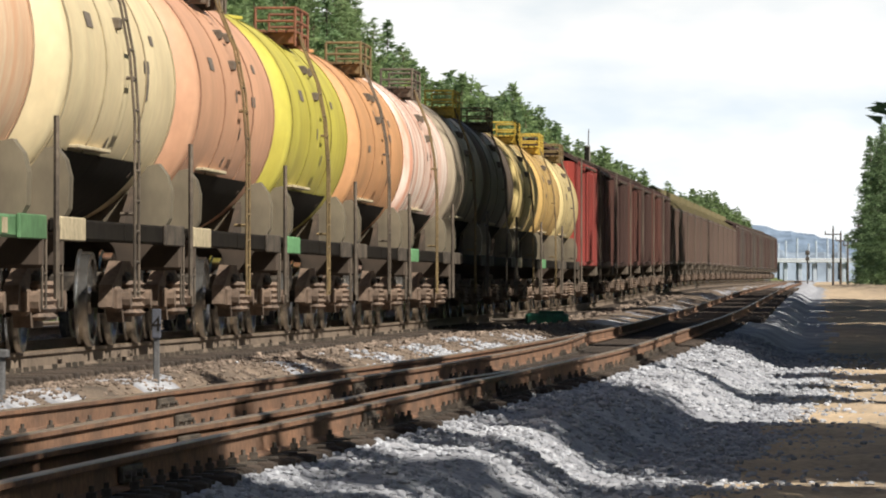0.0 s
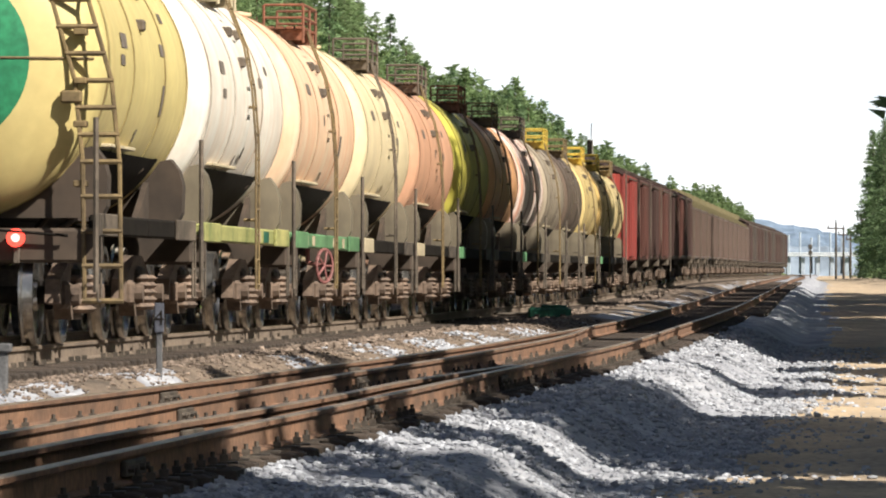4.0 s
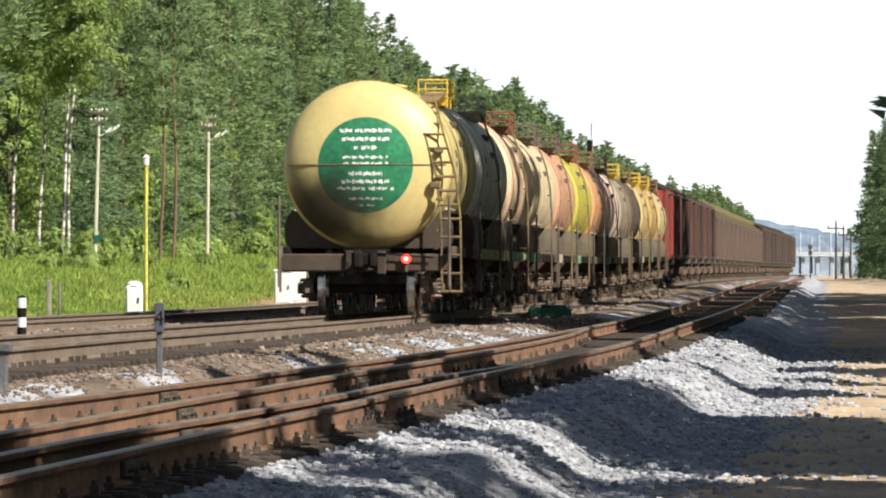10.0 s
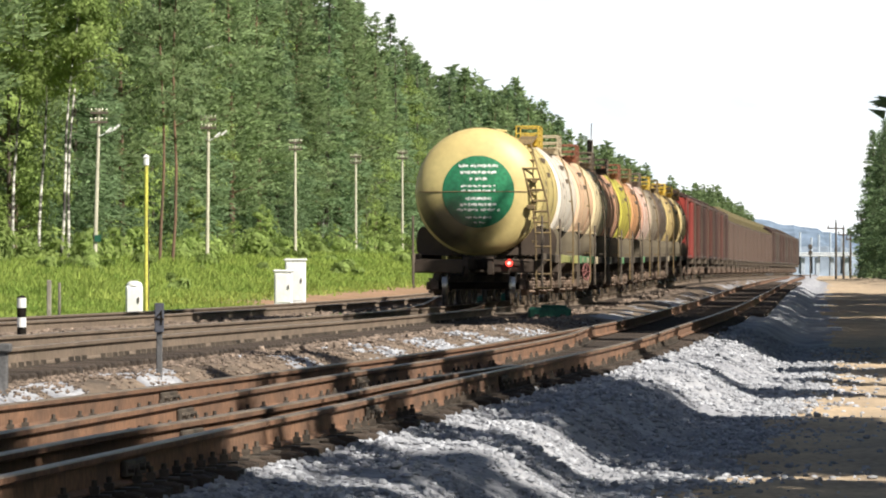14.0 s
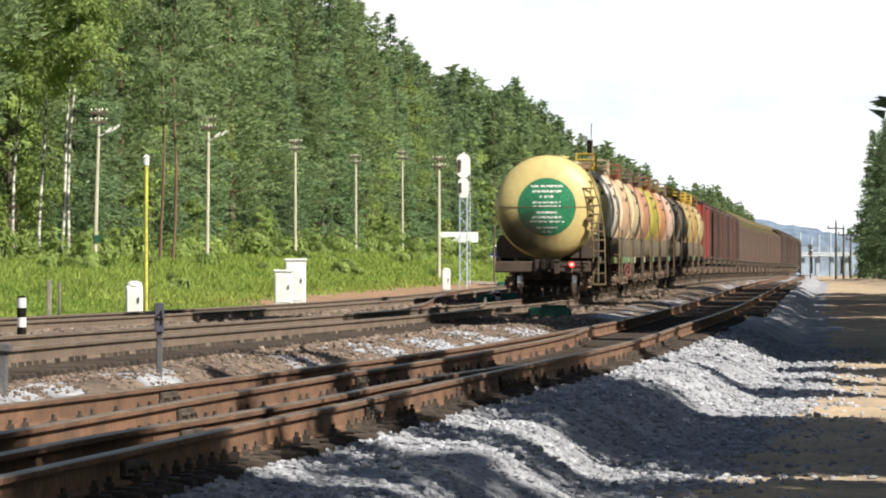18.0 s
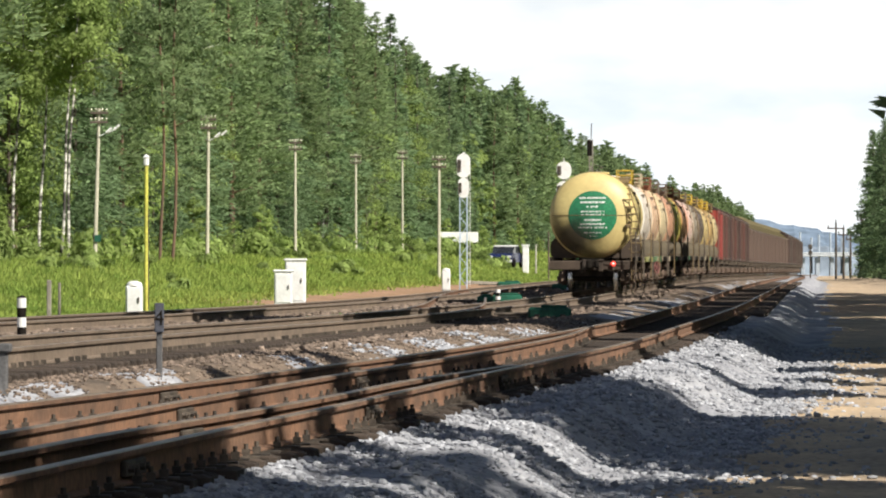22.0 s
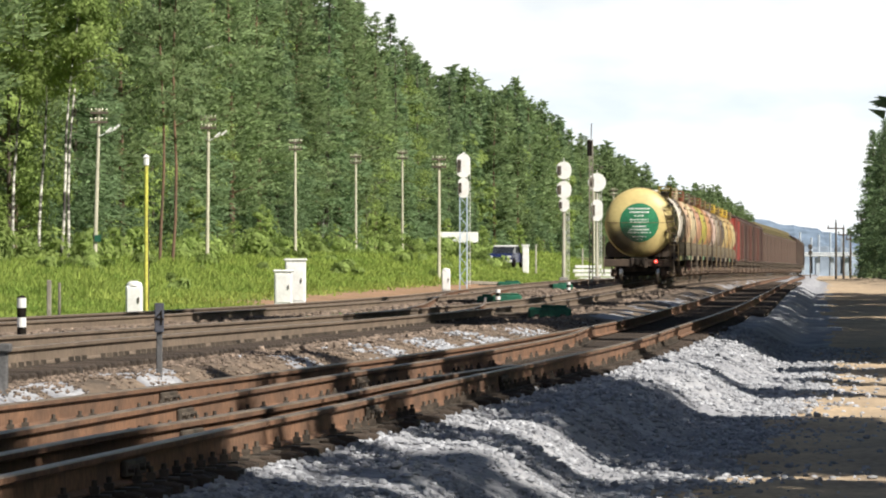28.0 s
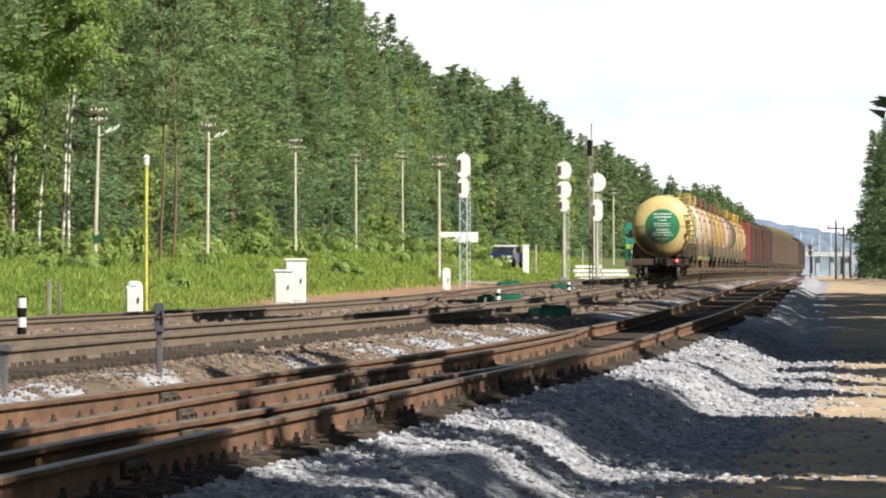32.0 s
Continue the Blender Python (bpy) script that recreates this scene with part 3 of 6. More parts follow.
def tank_wagon(L, half, bog):
    """A four-axle tank wagon: barrel on saddles, centre sill, ladders and a walkway with railings."""
    t = root("tank_wagon", pose(0, 0, 0), TANK_WORDS[1], "tank wagon", "wagons of the goods train")
    dome = 0.62
    prof = [(-half + dome * (1 - math.sin(a)), R * math.cos(a) ** 0.8) for a in np.linspace(math.pi / 2 - 0.02, 0, 12)]
    prof = [(a, max(r, 0.01)) for a, r in prof] + [(-half + dome + 0.05 + k * (2 * half - 2 * dome - 0.1) / 8, R) for k in range(9)]
    prof += [(-a, r) for a, r in reversed(prof[:12])]
    Shape().lathe(prof, "y", 56, (0, 0, AXIS)).out("barrel", TANK_MATS[1], t, shade=True)
    for y in (-half + 0.72, -half * 0.33, half * 0.33, half - 0.72):  # weld seams and straps
        w = 0.05 if abs(y) > 3 else 0.03
        Shape().lathe([(y - w, R + 0.002), (y - w, R + 0.012), (y + w, R + 0.012), (y + w, R + 0.002)], "y", 56, (0, 0, AXIS), close=True).out("strap", TANK_MATS[1], t, shade=True)
    sill = Shape().box((0, 0, 0.98), (0.62, L - 1.5, 0.30), 0.03).box((0, 0, 1.15), (0.8, L - 1.5, 0.05))
    sill.out("centre_sill", M["black"], t)
    for sy in (-1, 1):
        Shape().box((0, sy * (L / 2 - 0.68), 0.93), (3.02, 0.16, 0.32), 0.03).box((0.28, sy * (L / 2 - 0.58), 0.93), (0.16, 0.12, 0.42), 0.02).box((-0.28, sy * (L / 2 - 0.58), 0.93), (0.16, 0.12, 0.42), 0.02).out("headstock", M["frame_grey"], t)
        for sx in (-1, 1):
            Shape().box((sx * 1.42, sy * (L / 4 - 0.39), 1.12), (0.12, L / 2 - 0.78, 0.19), 0.02).out("side_sill", M["black"], t)
            Shape().box((sx * 1.50, sy * (half - 0.80), 1.12), (0.04, 1.75, 0.21), 0.01).out("side_plate", M["plate_a"] if sy < 0 else M["plate_b"], t)
            # saddle: a web plate under the barrel with a rounded outer corner, braced to the sill
            y = sy * (half - 0.85)
            pts = [(1.42, 1.19), (1.48, 1.30), (1.49, 1.58), (1.45, 1.74), (1.36, 1.86)]
            pts += [(x, AXIS - math.sqrt((R - 0.01) ** 2 - x * x)) for x in (1.24, 1.1, 0.95, 0.8, 0.65, 0.5)] + [(0.42, 1.19)]
            n = len(pts)
            vs = [(sx * x, y - 0.15, z) for x, z in pts] + [(sx * x, y + 0.15, z) for x, z in pts]
            fs = [tuple(range(n)), tuple(range(2 * n - 1, n - 1, -1))] + [(i, (i + 1) % n, n + (i + 1) % n, n + i) for i in range(n)]
            Shape().add(vs, fs).out("saddle", M["frame_grey"], t)
            Shape().rod((sx * 1.2, sy * (half - 2.3), 1.75), (sx * 0.5, sy * (half - 3.3), 1.12), 0.035, 8).out("tie_rod", M["frame_grey"], t)
            Shape().prism([(sy * (half - 2.3), 1.17), (sy * (half - 1.05), 1.62), (sy * (half - 1.05), 1.17)], sx * 1.08, sx * 1.14).out("gusset", M["frame_grey"], t)
            if sy < 0:
                Shape().rod((sx * 1.50, -half - 0.30, 0.5), (sx * 1.50, -half - 0.30, 2.1), 0.028, 6).out("hand_post", M["steel_brown"], t)
            # shunter's step and grab rail at the corner
            st = Shape()
            for y in (half - 0.1, half + 0.16):
                st.rod((sx * 1.5, sy * y, 0.42), (sx * 1.5, sy * y, 1.15), 0.013, 6)
            for z in (0.42, 0.72, 1.02):
                st.rod((sx * 1.5, sy * (half - 0.1), z), (sx * 1.5, sy * (half + 0.16), z), 0.012, 6)
            st.out("corner_step", M["steel_brown"], t)
        coupler(sy, t, L)
        b = bogie(sy * bog, t)
        for dy in (-0.925, 0.925):
            wheelset(sy * bog + dy, b)
    # black shell round the barrel's underside, with a ledge along its top edge
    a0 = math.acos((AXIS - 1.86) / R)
    under_shell = Shape()
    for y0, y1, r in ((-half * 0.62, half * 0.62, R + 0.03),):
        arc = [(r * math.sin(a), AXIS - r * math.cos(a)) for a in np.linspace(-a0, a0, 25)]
        under_shell.add([(x, y0, z) for x, z in arc] + [(x, y1, z) for x, z in arc] + [(x * 0.97, y0, AXIS + (z - AXIS) * 0.97) for x, z in arc] + [(x * 0.97, y1, AXIS + (z - AXIS) * 0.97) for x, z in arc],
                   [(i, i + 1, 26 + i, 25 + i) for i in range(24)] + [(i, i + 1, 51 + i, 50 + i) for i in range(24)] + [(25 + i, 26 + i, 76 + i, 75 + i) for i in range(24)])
    under_shell.out("steam_jacket", M["black"], t, shade=True)
    for sx in (-1, 1):
        Shape().box((sx * 1.30, -half * 0.30, 1.89), (0.16, half * 0.5, 0.035), 0.008).out("barrel_ledge", M["plate_a"], t)
    # brake gear under the sill
    Shape().rod((0.45, -1.0, 0.75), (0.45, 0.1, 0.75), 0.17, 14).rod((-0.4, 0.4, 0.75), (-0.4, 1.5, 0.75), 0.2, 14).out("air_cylinder", M["steel_dark"], t)
    Shape().rod((0.2, -bog + 1, 0.62), (0.2, bog - 1, 0.62), 0.025, 6).rod((-0.7, -half + 0.6, 0.85), (-0.7, half - 0.6, 0.85), 0.02, 6).out("brake_rod", M["steel_dark"], t)
    # manhole, walkway and railings
    Shape().lathe([(3.98, 0.40), (4.14, 0.40), (4.15, 0.46), (4.185, 0.46), (4.21, 0.3), (4.215, 0.01)], "z", 20, (0, 0.0, 0)).box((0, 0.45, 4.16), (0.1, 0.3, 0.08), 0.02).out("manhole", TANK_MATS[1], t, shade=True)
    Shape().rod((0, 1.2, 4.05), (0, 1.2, 4.2), 0.09, 12).lathe([(4.2, 0.13), (4.23, 0.14), (4.26, 0.06)], "z", 12, (0, 1.2, 0)).out("safety_valve", M["steel_brown"], t)
    for sx in (1,):
        wk = Shape()
        for k in range(4):
            wk.box((sx * (0.80 + k * 0.13), 0, 3.95), (0.10, 2.0, 0.035), 0.005)
        for y in (-0.85, 0.85):
            wk.box((sx * 1.0, y, 3.86), (0.46, 0.05, 0.15), 0.01)
        wk.out("walkway", M["trim"], t)
        rl = Shape()
        for y in (-0.98, 0.0, 0.98):
            rl.rod((sx * 1.24, y, 3.75), (sx * 1.24, y, 4.25), 0.022, 6)
        for z in (4.08, 4.25):
            rl.rod((sx * 1.24, -0.98, z), (sx * 1.24, 0.98, z), 0.022, 6)
        for y in (-0.98, 0.98):
            for z in (4.08, 4.25):
                rl.rod((sx * 1.24, y, z), (sx * 0.72, y, z), 0.02, 6)
            rl.rod((sx * 0.72, y, 3.9), (sx * 0.72, y, 4.25), 0.02, 6)
        rl.out("railing", M["trim"], t)
    return t


def side_ladder(t, y, sx=1, top=True):
    path = [(1.60, 0.5), (1.60, 2.2), (1.555, 2.8), (1.46, 3.3), (1.26, 3.8), (1.22, 3.96)]
    body = Shape().tube([(sx * x, y - 0.18, z) for x, z in path], 0.014).out("ladder", M["trim"], t)
    Shape().tube([(sx * x, y + 0.18, z) for x, z in path], 0.014).out("ladder_rail", M["trim"], body)
    for z in np.arange(0.55, 3.95, 0.29):
        x = np.interp(z, [p[1] for p in path], [p[0] for p in path])
        Shape().rod((sx * x, y - 0.18, z), (sx * x, y + 0.18, z), 0.016, 6).out("rung", M["trim"], body)
    for z in (1.3, 2.6):
        Shape().rod((sx * 1.60, y, z), (sx * 1.44, y, z), 0.02, 6).out("ladder_stay", M["trim"], body)
    return body




def repaint(ob, material):
    ob.material_slots[0].link = 'OBJECT'
    ob.material_slots[0].material = material


tank0 = tank_wagon(TANK_L, 5.1, 3.6)
side_ladder(tank0, 0.0)
train = []  # (thing, distance of its middle from the tail)
trims = ["trim_yellow", "plate_a", "trim_red", "steel_brown", "steel_brown", "trim_red", "trim", "steel_brown", "trim_yellow", "trim", "trim_yellow", "trim_yellow"]
trims += ["trim"]
SIDE_PLATES = [2, 0, 1, 0, 0, 1, 2, 1, 2, 2, 0, 1, 2]
M["saddle_spilt"] = tank_mat("frame_paint_under_pale_spills", (0.08, 0.065, 0.05), (0.34, 0.29, 0.2), 0.5, low=0.4)
for k in range(13):
    car = tank_wagon(TAIL_L, 4.2, 2.65) if k == 0 else tank0 if k == 1 else copy_thing(tank0, pose(0, 0, 0))
    tagged(car, TANK_WORDS[k])
    for o in car.children:
        kind = o.name.split(".")[0]
        if kind in ("barrel", "manhole"):
            repaint(o, TANK_MATS[k])
        elif kind == "strap":
            repaint(o, STRAP_MATS[k])
        elif kind in ("railing", "walkway"):
            repaint(o, M[trims[k]])
        elif kind == "ladder":
            for piece in (o, *o.children):
                repaint(piece, M["trim"] if k % 3 else M["steel_brown"])
        elif kind == "side_sill":
            repaint(o, M["sill_lime"] if k == 1 else M["sill_green"] if k == 2 else M["black"])
        elif kind == "side_plate":
            near_end = o.data.vertices[0].co.y < 0
            repaint(o, M["steel_brown"] if k == 0 else M["sill_lime"] if k == 1 else M["sill_green"] if k == 2 else M[("plate_a", "plate_b", "steel_brown")[SIDE_PLATES[k]]] if near_end else M["steel_dark"])
        elif kind in ("saddle",) and k in (1, 2):
            repaint(o, M["saddle_spilt"])
    train.append((car, 0.5 + 4.2 if k == 0 else TAIL_L + TANK_L * (k - 0.5)))
tail = train[0][0]

# ---- the tail wagon's sign, lamp and ladder ----
def dome_y(r):
    """How far behind the wagon's middle the end dome stands at radius r."""
    a = math.acos(min(1, (r / R)) ** 1.25)
    return -4.2 + 0.62 * (1 - math.sin(a))


disc = Shape().lathe([(dome_y(r) - 0.006, max(r, 0.004)) for r in np.linspace(0.004, 0.84, 16)], "y", 56, (0, 0, AXIS)).out("sign_disc", M["sign_green"], tail, "round green painted sign", shade=True)


def sign_bars():
    rows = [(0.60, 0.46, 0.075), (0.45, 0.42, 0.075), (0.30, 0.20, 0.075), (0.13, 0.40, 0.05), (0.02, 0.40, 0.05), (-0.16, 0.30, 0.075), (-0.30, 0.42, 0.07), (-0.42, 0.50, 0.06), (-0.60, 0.30, 0.045), (-0.72, 0.16, 0.03)]
    rnd = random.Random(4)
    for z, w, h in rows:
        x = -w
        while x < w:
            e = min(w, x + rnd.uniform(0.05, 0.16))
            n = 5
            vs, fs = [], []
            for i in range(n):
                xx = x + (e - x) * i / (n - 1)
                for zz in (z - h * 0.40 + 0.012 * math.sin(37 * xx), z + h * 0.40 + 0.012 * math.sin(53 * xx + z)):
                    yy = dome_y(math.hypot(xx, zz)) - 0.012
                    vs += [(xx, yy, AXIS + zz)]
            fs = [(2 * i, 2 * i + 2, 2 * i + 3, 2 * i + 1) for i in range(n - 1)]
            Shape().add(vs, fs).out("lettering_bar", M["letter"], disc)
            x = e + rnd.choice((0.015, 0.02, 0.02, 0.06))


sign_bars()
lamp_red = bpy.data.materials.new("red_tail_disc")
lamp_red.use_nodes = True
lb = lamp_red.node_tree.nodes["Principled BSDF"]
lb.inputs["Base Color"].default_value = (0.75, 0.05, 0.03, 1)
lb.inputs["Roughness"].default_value = 0.4
lb.inputs["Emission Color"].default_value, lb.inputs["Emission Strength"].default_value = (1, 0.06, 0.04, 1), 1.2
lamp_core = bpy.data.materials.new("tail_lamp_glass")
lamp_core.use_nodes = True
lc = lamp_core.node_tree.nodes["Principled BSDF"]
lc.inputs["Base Color"].default_value = (0.9, 0.5, 0.45, 1)
lc.inputs["Emission Color"].default_value, lc.inputs["Emission Strength"].default_value = (1, 0.42, 0.36, 1), 1.0
# shade and dirt painted over the end's low far-side half, thickest in its middle
def shade_grime_mat(centre, size):
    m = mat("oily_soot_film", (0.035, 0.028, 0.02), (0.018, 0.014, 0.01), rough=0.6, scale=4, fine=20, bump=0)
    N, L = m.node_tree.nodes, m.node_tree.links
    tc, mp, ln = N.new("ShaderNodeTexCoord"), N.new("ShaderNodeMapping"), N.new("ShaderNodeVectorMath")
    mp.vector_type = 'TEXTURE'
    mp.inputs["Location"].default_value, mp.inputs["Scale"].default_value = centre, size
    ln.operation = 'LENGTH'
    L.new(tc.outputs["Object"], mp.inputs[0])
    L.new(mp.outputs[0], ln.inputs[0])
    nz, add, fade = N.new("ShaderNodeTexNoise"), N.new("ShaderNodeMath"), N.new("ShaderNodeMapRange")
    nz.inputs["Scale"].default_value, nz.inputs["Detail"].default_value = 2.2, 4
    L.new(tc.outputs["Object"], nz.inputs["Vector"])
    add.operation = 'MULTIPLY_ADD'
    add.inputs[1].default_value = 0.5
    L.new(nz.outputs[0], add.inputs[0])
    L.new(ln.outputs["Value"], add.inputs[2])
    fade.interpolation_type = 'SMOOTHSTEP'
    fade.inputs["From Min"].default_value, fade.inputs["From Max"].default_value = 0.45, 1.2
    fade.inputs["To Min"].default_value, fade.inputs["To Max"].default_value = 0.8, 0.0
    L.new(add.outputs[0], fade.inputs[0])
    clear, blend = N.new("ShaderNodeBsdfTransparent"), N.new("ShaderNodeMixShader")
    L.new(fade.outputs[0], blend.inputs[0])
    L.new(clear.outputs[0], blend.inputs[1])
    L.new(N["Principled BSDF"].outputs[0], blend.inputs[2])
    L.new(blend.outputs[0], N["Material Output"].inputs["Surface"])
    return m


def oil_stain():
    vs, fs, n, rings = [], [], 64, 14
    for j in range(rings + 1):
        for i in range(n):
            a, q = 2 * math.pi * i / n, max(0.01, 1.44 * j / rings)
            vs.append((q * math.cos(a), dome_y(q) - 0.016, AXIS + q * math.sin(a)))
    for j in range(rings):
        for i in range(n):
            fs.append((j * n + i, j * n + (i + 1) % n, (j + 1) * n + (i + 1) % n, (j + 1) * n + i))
    quick("oil_stain", vs, fs, shade_grime_mat((-0.75, -4.0, AXIS - 0.88), (1.5, 3.0, 1.15)), tail, smooth_shade=True)


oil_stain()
seam = Shape()
for k in range(24):
    x0, x1 = -1.4 + k * 2.8 / 24, -1.4 + (k + 1) * 2.8 / 24
    seam.rod((x0, dome_y(abs(x0)) - 0.008, AXIS), (x1, dome_y(abs(x1)) - 0.008, AXIS), 0.012, 6)
seam.out("weld_seam", M["trim"], tail)
Shape().rod((0.72, -4.160, 1.0), (0.72, -4.200, 1.0), 0.085, 20).out("tail_disc", lamp_red, tail, "round red tail marker")
Shape().rod((0.72, -4.200, 1.0), (0.72, -4.212, 1.0), 0.04, 16).out("lamp_lens", lamp_core, tail, "glowing pale lamp glass")
Shape().box((0.72, -4.130, 0.86), (0.06, 0.05, 0.2), 0.01).out("lamp_bracket", M["steel_dark"], tail)
# the tail wagon's ladder climbs from the corner step over the shoulder to the walkway, its rungs across the end
way = [Vector(p) for p in ((1.52, -4.13, 0.42), (1.50, -4.10, 1.70), (1.42, -4.04, 2.45), (1.20, -4.0, 3.20), (1.02, -3.45, 3.78), (1.05, -1.0, 4.02))]
tail_ladder = Shape().tube([p + Vector((-0.17, 0, 0)) for p in way], 0.022).out("ladder", M["trim"], tail)
Shape().tube([p + Vector((0.17, 0, 0)) for p in way], 0.022).out("ladder_rail", M["trim"], tail_ladder)
for a, c in zip(way, way[1:]):
    n = max(2, round((c - a).length / 0.30))
    for k in range(n):
        p = a.lerp(c, k / n)
        Shape().rod(p + Vector((-0.19, 0, 0)), p + Vector((0.19, 0, 0)), 0.028, 6).out("rung", M["trim"], tail_ladder)
for z in (1.5, 2.05, 2.45, 2.9):
    Shape().box((1.30, -4.0, z), (0.12, 0.2, 0.06), 0.01).out("ladder_bracket", M["trim"], tail)
Shape().box((1.22, -4.06, 2.3), (0.2, 0.10, 0.12), 0.02).out("lamp_holder", M["trim"], tail)
# a hand brake wheel hangs from the third wagon's sill
hw = Shape()
rim = [Vector((1.53 + 0.09 * math.cos(a), -1.05 + 0.18 * math.cos(a), 0.80 + 0.22 * math.sin(a))) for a in np.linspace(0, 2 * math.pi, 21)]
for a, c in zip(rim, rim[1:]):
    hw.rod(a, c, 0.022, 6)
for k in range(0, 20, 4):
    hw.rod((1.53, -1.05, 0.80), rim[k], 0.016, 6)
hw.rod((1.53, -1.05, 0.80), (1.30, -0.95, 0.84), 0.03, 8).rod((1.30, -0.95, 0.84), (1.30, -0.95, 1.05), 0.03, 8)
hw.out("brake_handwheel", M["wheel_red"], train[2][0], "faded red spoked hand brake wheel")
for k, y, w, paint in ((2, -3.3, 0.5, "plate_a"), (2, -2.2, 0.35, "plate_a"), (2, 1.3, 0.7, "plate_a"), (2, 2.7, 0.3, "plate_a"), (1, 2.4, 0.6, "green"), (1, 1.5, 0.3, "plate_a")):
    Shape().box((1.484, y, 1.12), (0.012, w, 0.13), 0.003).out("sill_panel", M[paint], train[k][0])
# stencilled panels and brackets on the barrels
rnd = random.Random(9)
M["stencil"] = mat("faded_black_stencil_paint", (0.20, 0.165, 0.135), (0.11, 0.09, 0.075), rough=0.7, scale=6, fine=30, bump=0)
for car, _ in train:
    for side in (1, -1):
        long = 0.8 if car is tail else 1.0
        for y, z, w, h in ((-2.6, 3.0, 0.5, 0.14), (-2.55, 2.7, 0.35, 0.1), (1.9, 2.9, 0.45, 0.12), (2.0, 2.45, 0.26, 0.3), (2.5, 3.2, 0.3, 0.1), (-0.6, 3.25, 0.14, 0.16), (-0.6, 2.75, 0.13, 0.14), (0.6, 2.2, 0.12, 0.13), (-0.6, 2.0, 0.12, 0.12)):
            if rnd.random() < 0.45:
                continue
            y, z = y * long + rnd.uniform(-0.3, 0.3), z + rnd.uniform(-0.15, 0.15)
            vs = []
            for zz in (z - h / 2, z, z + h / 2):
                x = side * (math.sqrt((R + 0.007) ** 2 - (zz - AXIS) ** 2))
                vs += [(x, y - w / 2, zz), (x, y + w / 2, zz)]
            Shape().add(vs, [(0, 1, 3, 2), (2, 3, 5, 4)]).out("stencil_bar", M["stencil"], car)
        for y, z in ((-0.45, 3.45), (-0.45, 3.1), (0.45, 3.45)):
            x = side * math.sqrt(R**2 - (z - AXIS) ** 2)
            Shape().box((x, y, z), (0.14, 0.14, 0.12), 0.02).out("bracket", M["steel_brown"], car)
# ---- covered wagons and hoppers ahead of the tanks ----
WAGON_L = 14.2
M["w_red"] = tank_mat("bright_red_wagon_paint", (0.42, 0.06, 0.045), (0.2, 0.05, 0.035), 0.4, low=0.1)
M["w_redside"] = tank_mat("dark_red_wagon_side_paint", (0.30, 0.052, 0.043), (0.14, 0.04, 0.033), 0.5, low=0.2)
M["w_brown"] = tank_mat("red_brown_wagon_paint", (0.115, 0.044, 0.034), (0.065, 0.033, 0.026), 0.5, low=0.3)
M["w_dark"] = tank_mat("dark_brown_wagon_paint", (0.07, 0.035, 0.03), (0.045, 0.03, 0.025), 0.5, low=0.3)
M["w_pink"] = tank_mat("faded_pink_brown_wagon_paint", (0.12, 0.076, 0.06), (0.075, 0.052, 0.042), 0.5, low=0.25)
M["w_grey"] = tank_mat("grey_brown_wagon_paint", (0.075, 0.058, 0.05), (0.05, 0.04, 0.034), 0.5, low=0.25)
M["w_olive"] = mat("dusty_olive_roof", (0.15, 0.125, 0.062), (0.10, 0.085, 0.045), rough=0.8, scale=1, fine=12, bump=0.1)


def roof_shape(w, z, rise, L, n=10):
    """A curved sheet roof with ribs, as thick as real roof sheet."""
    s = Shape()
    def arc(y0, y1, lift, x=w):
        top = [(-x / 2 + x * i / n, z + lift + rise * math.sin(math.pi * i / n)) for i in range(n + 1)]
        low = [(a, b - 0.05) for a, b in reversed(top)]
        pts = top + low
        m = len(pts)
        vs = [(a, y0, b) for a, b in pts] + [(a, y1, b) for a, b in pts]
        s.add(vs, [tuple(range(m)), tuple(range(2 * m - 1, m - 1, -1))] + [(i, (i + 1) % m, m + (i + 1) % m, m + i) for i in range(m)])
    arc(-L / 2, L / 2, 0.0)
    for k in range(9):
        y = -L / 2 + 0.2 + k * (L - 0.4) / 8
        arc(y - 0.04, y + 0.04, 0.03)
    return s


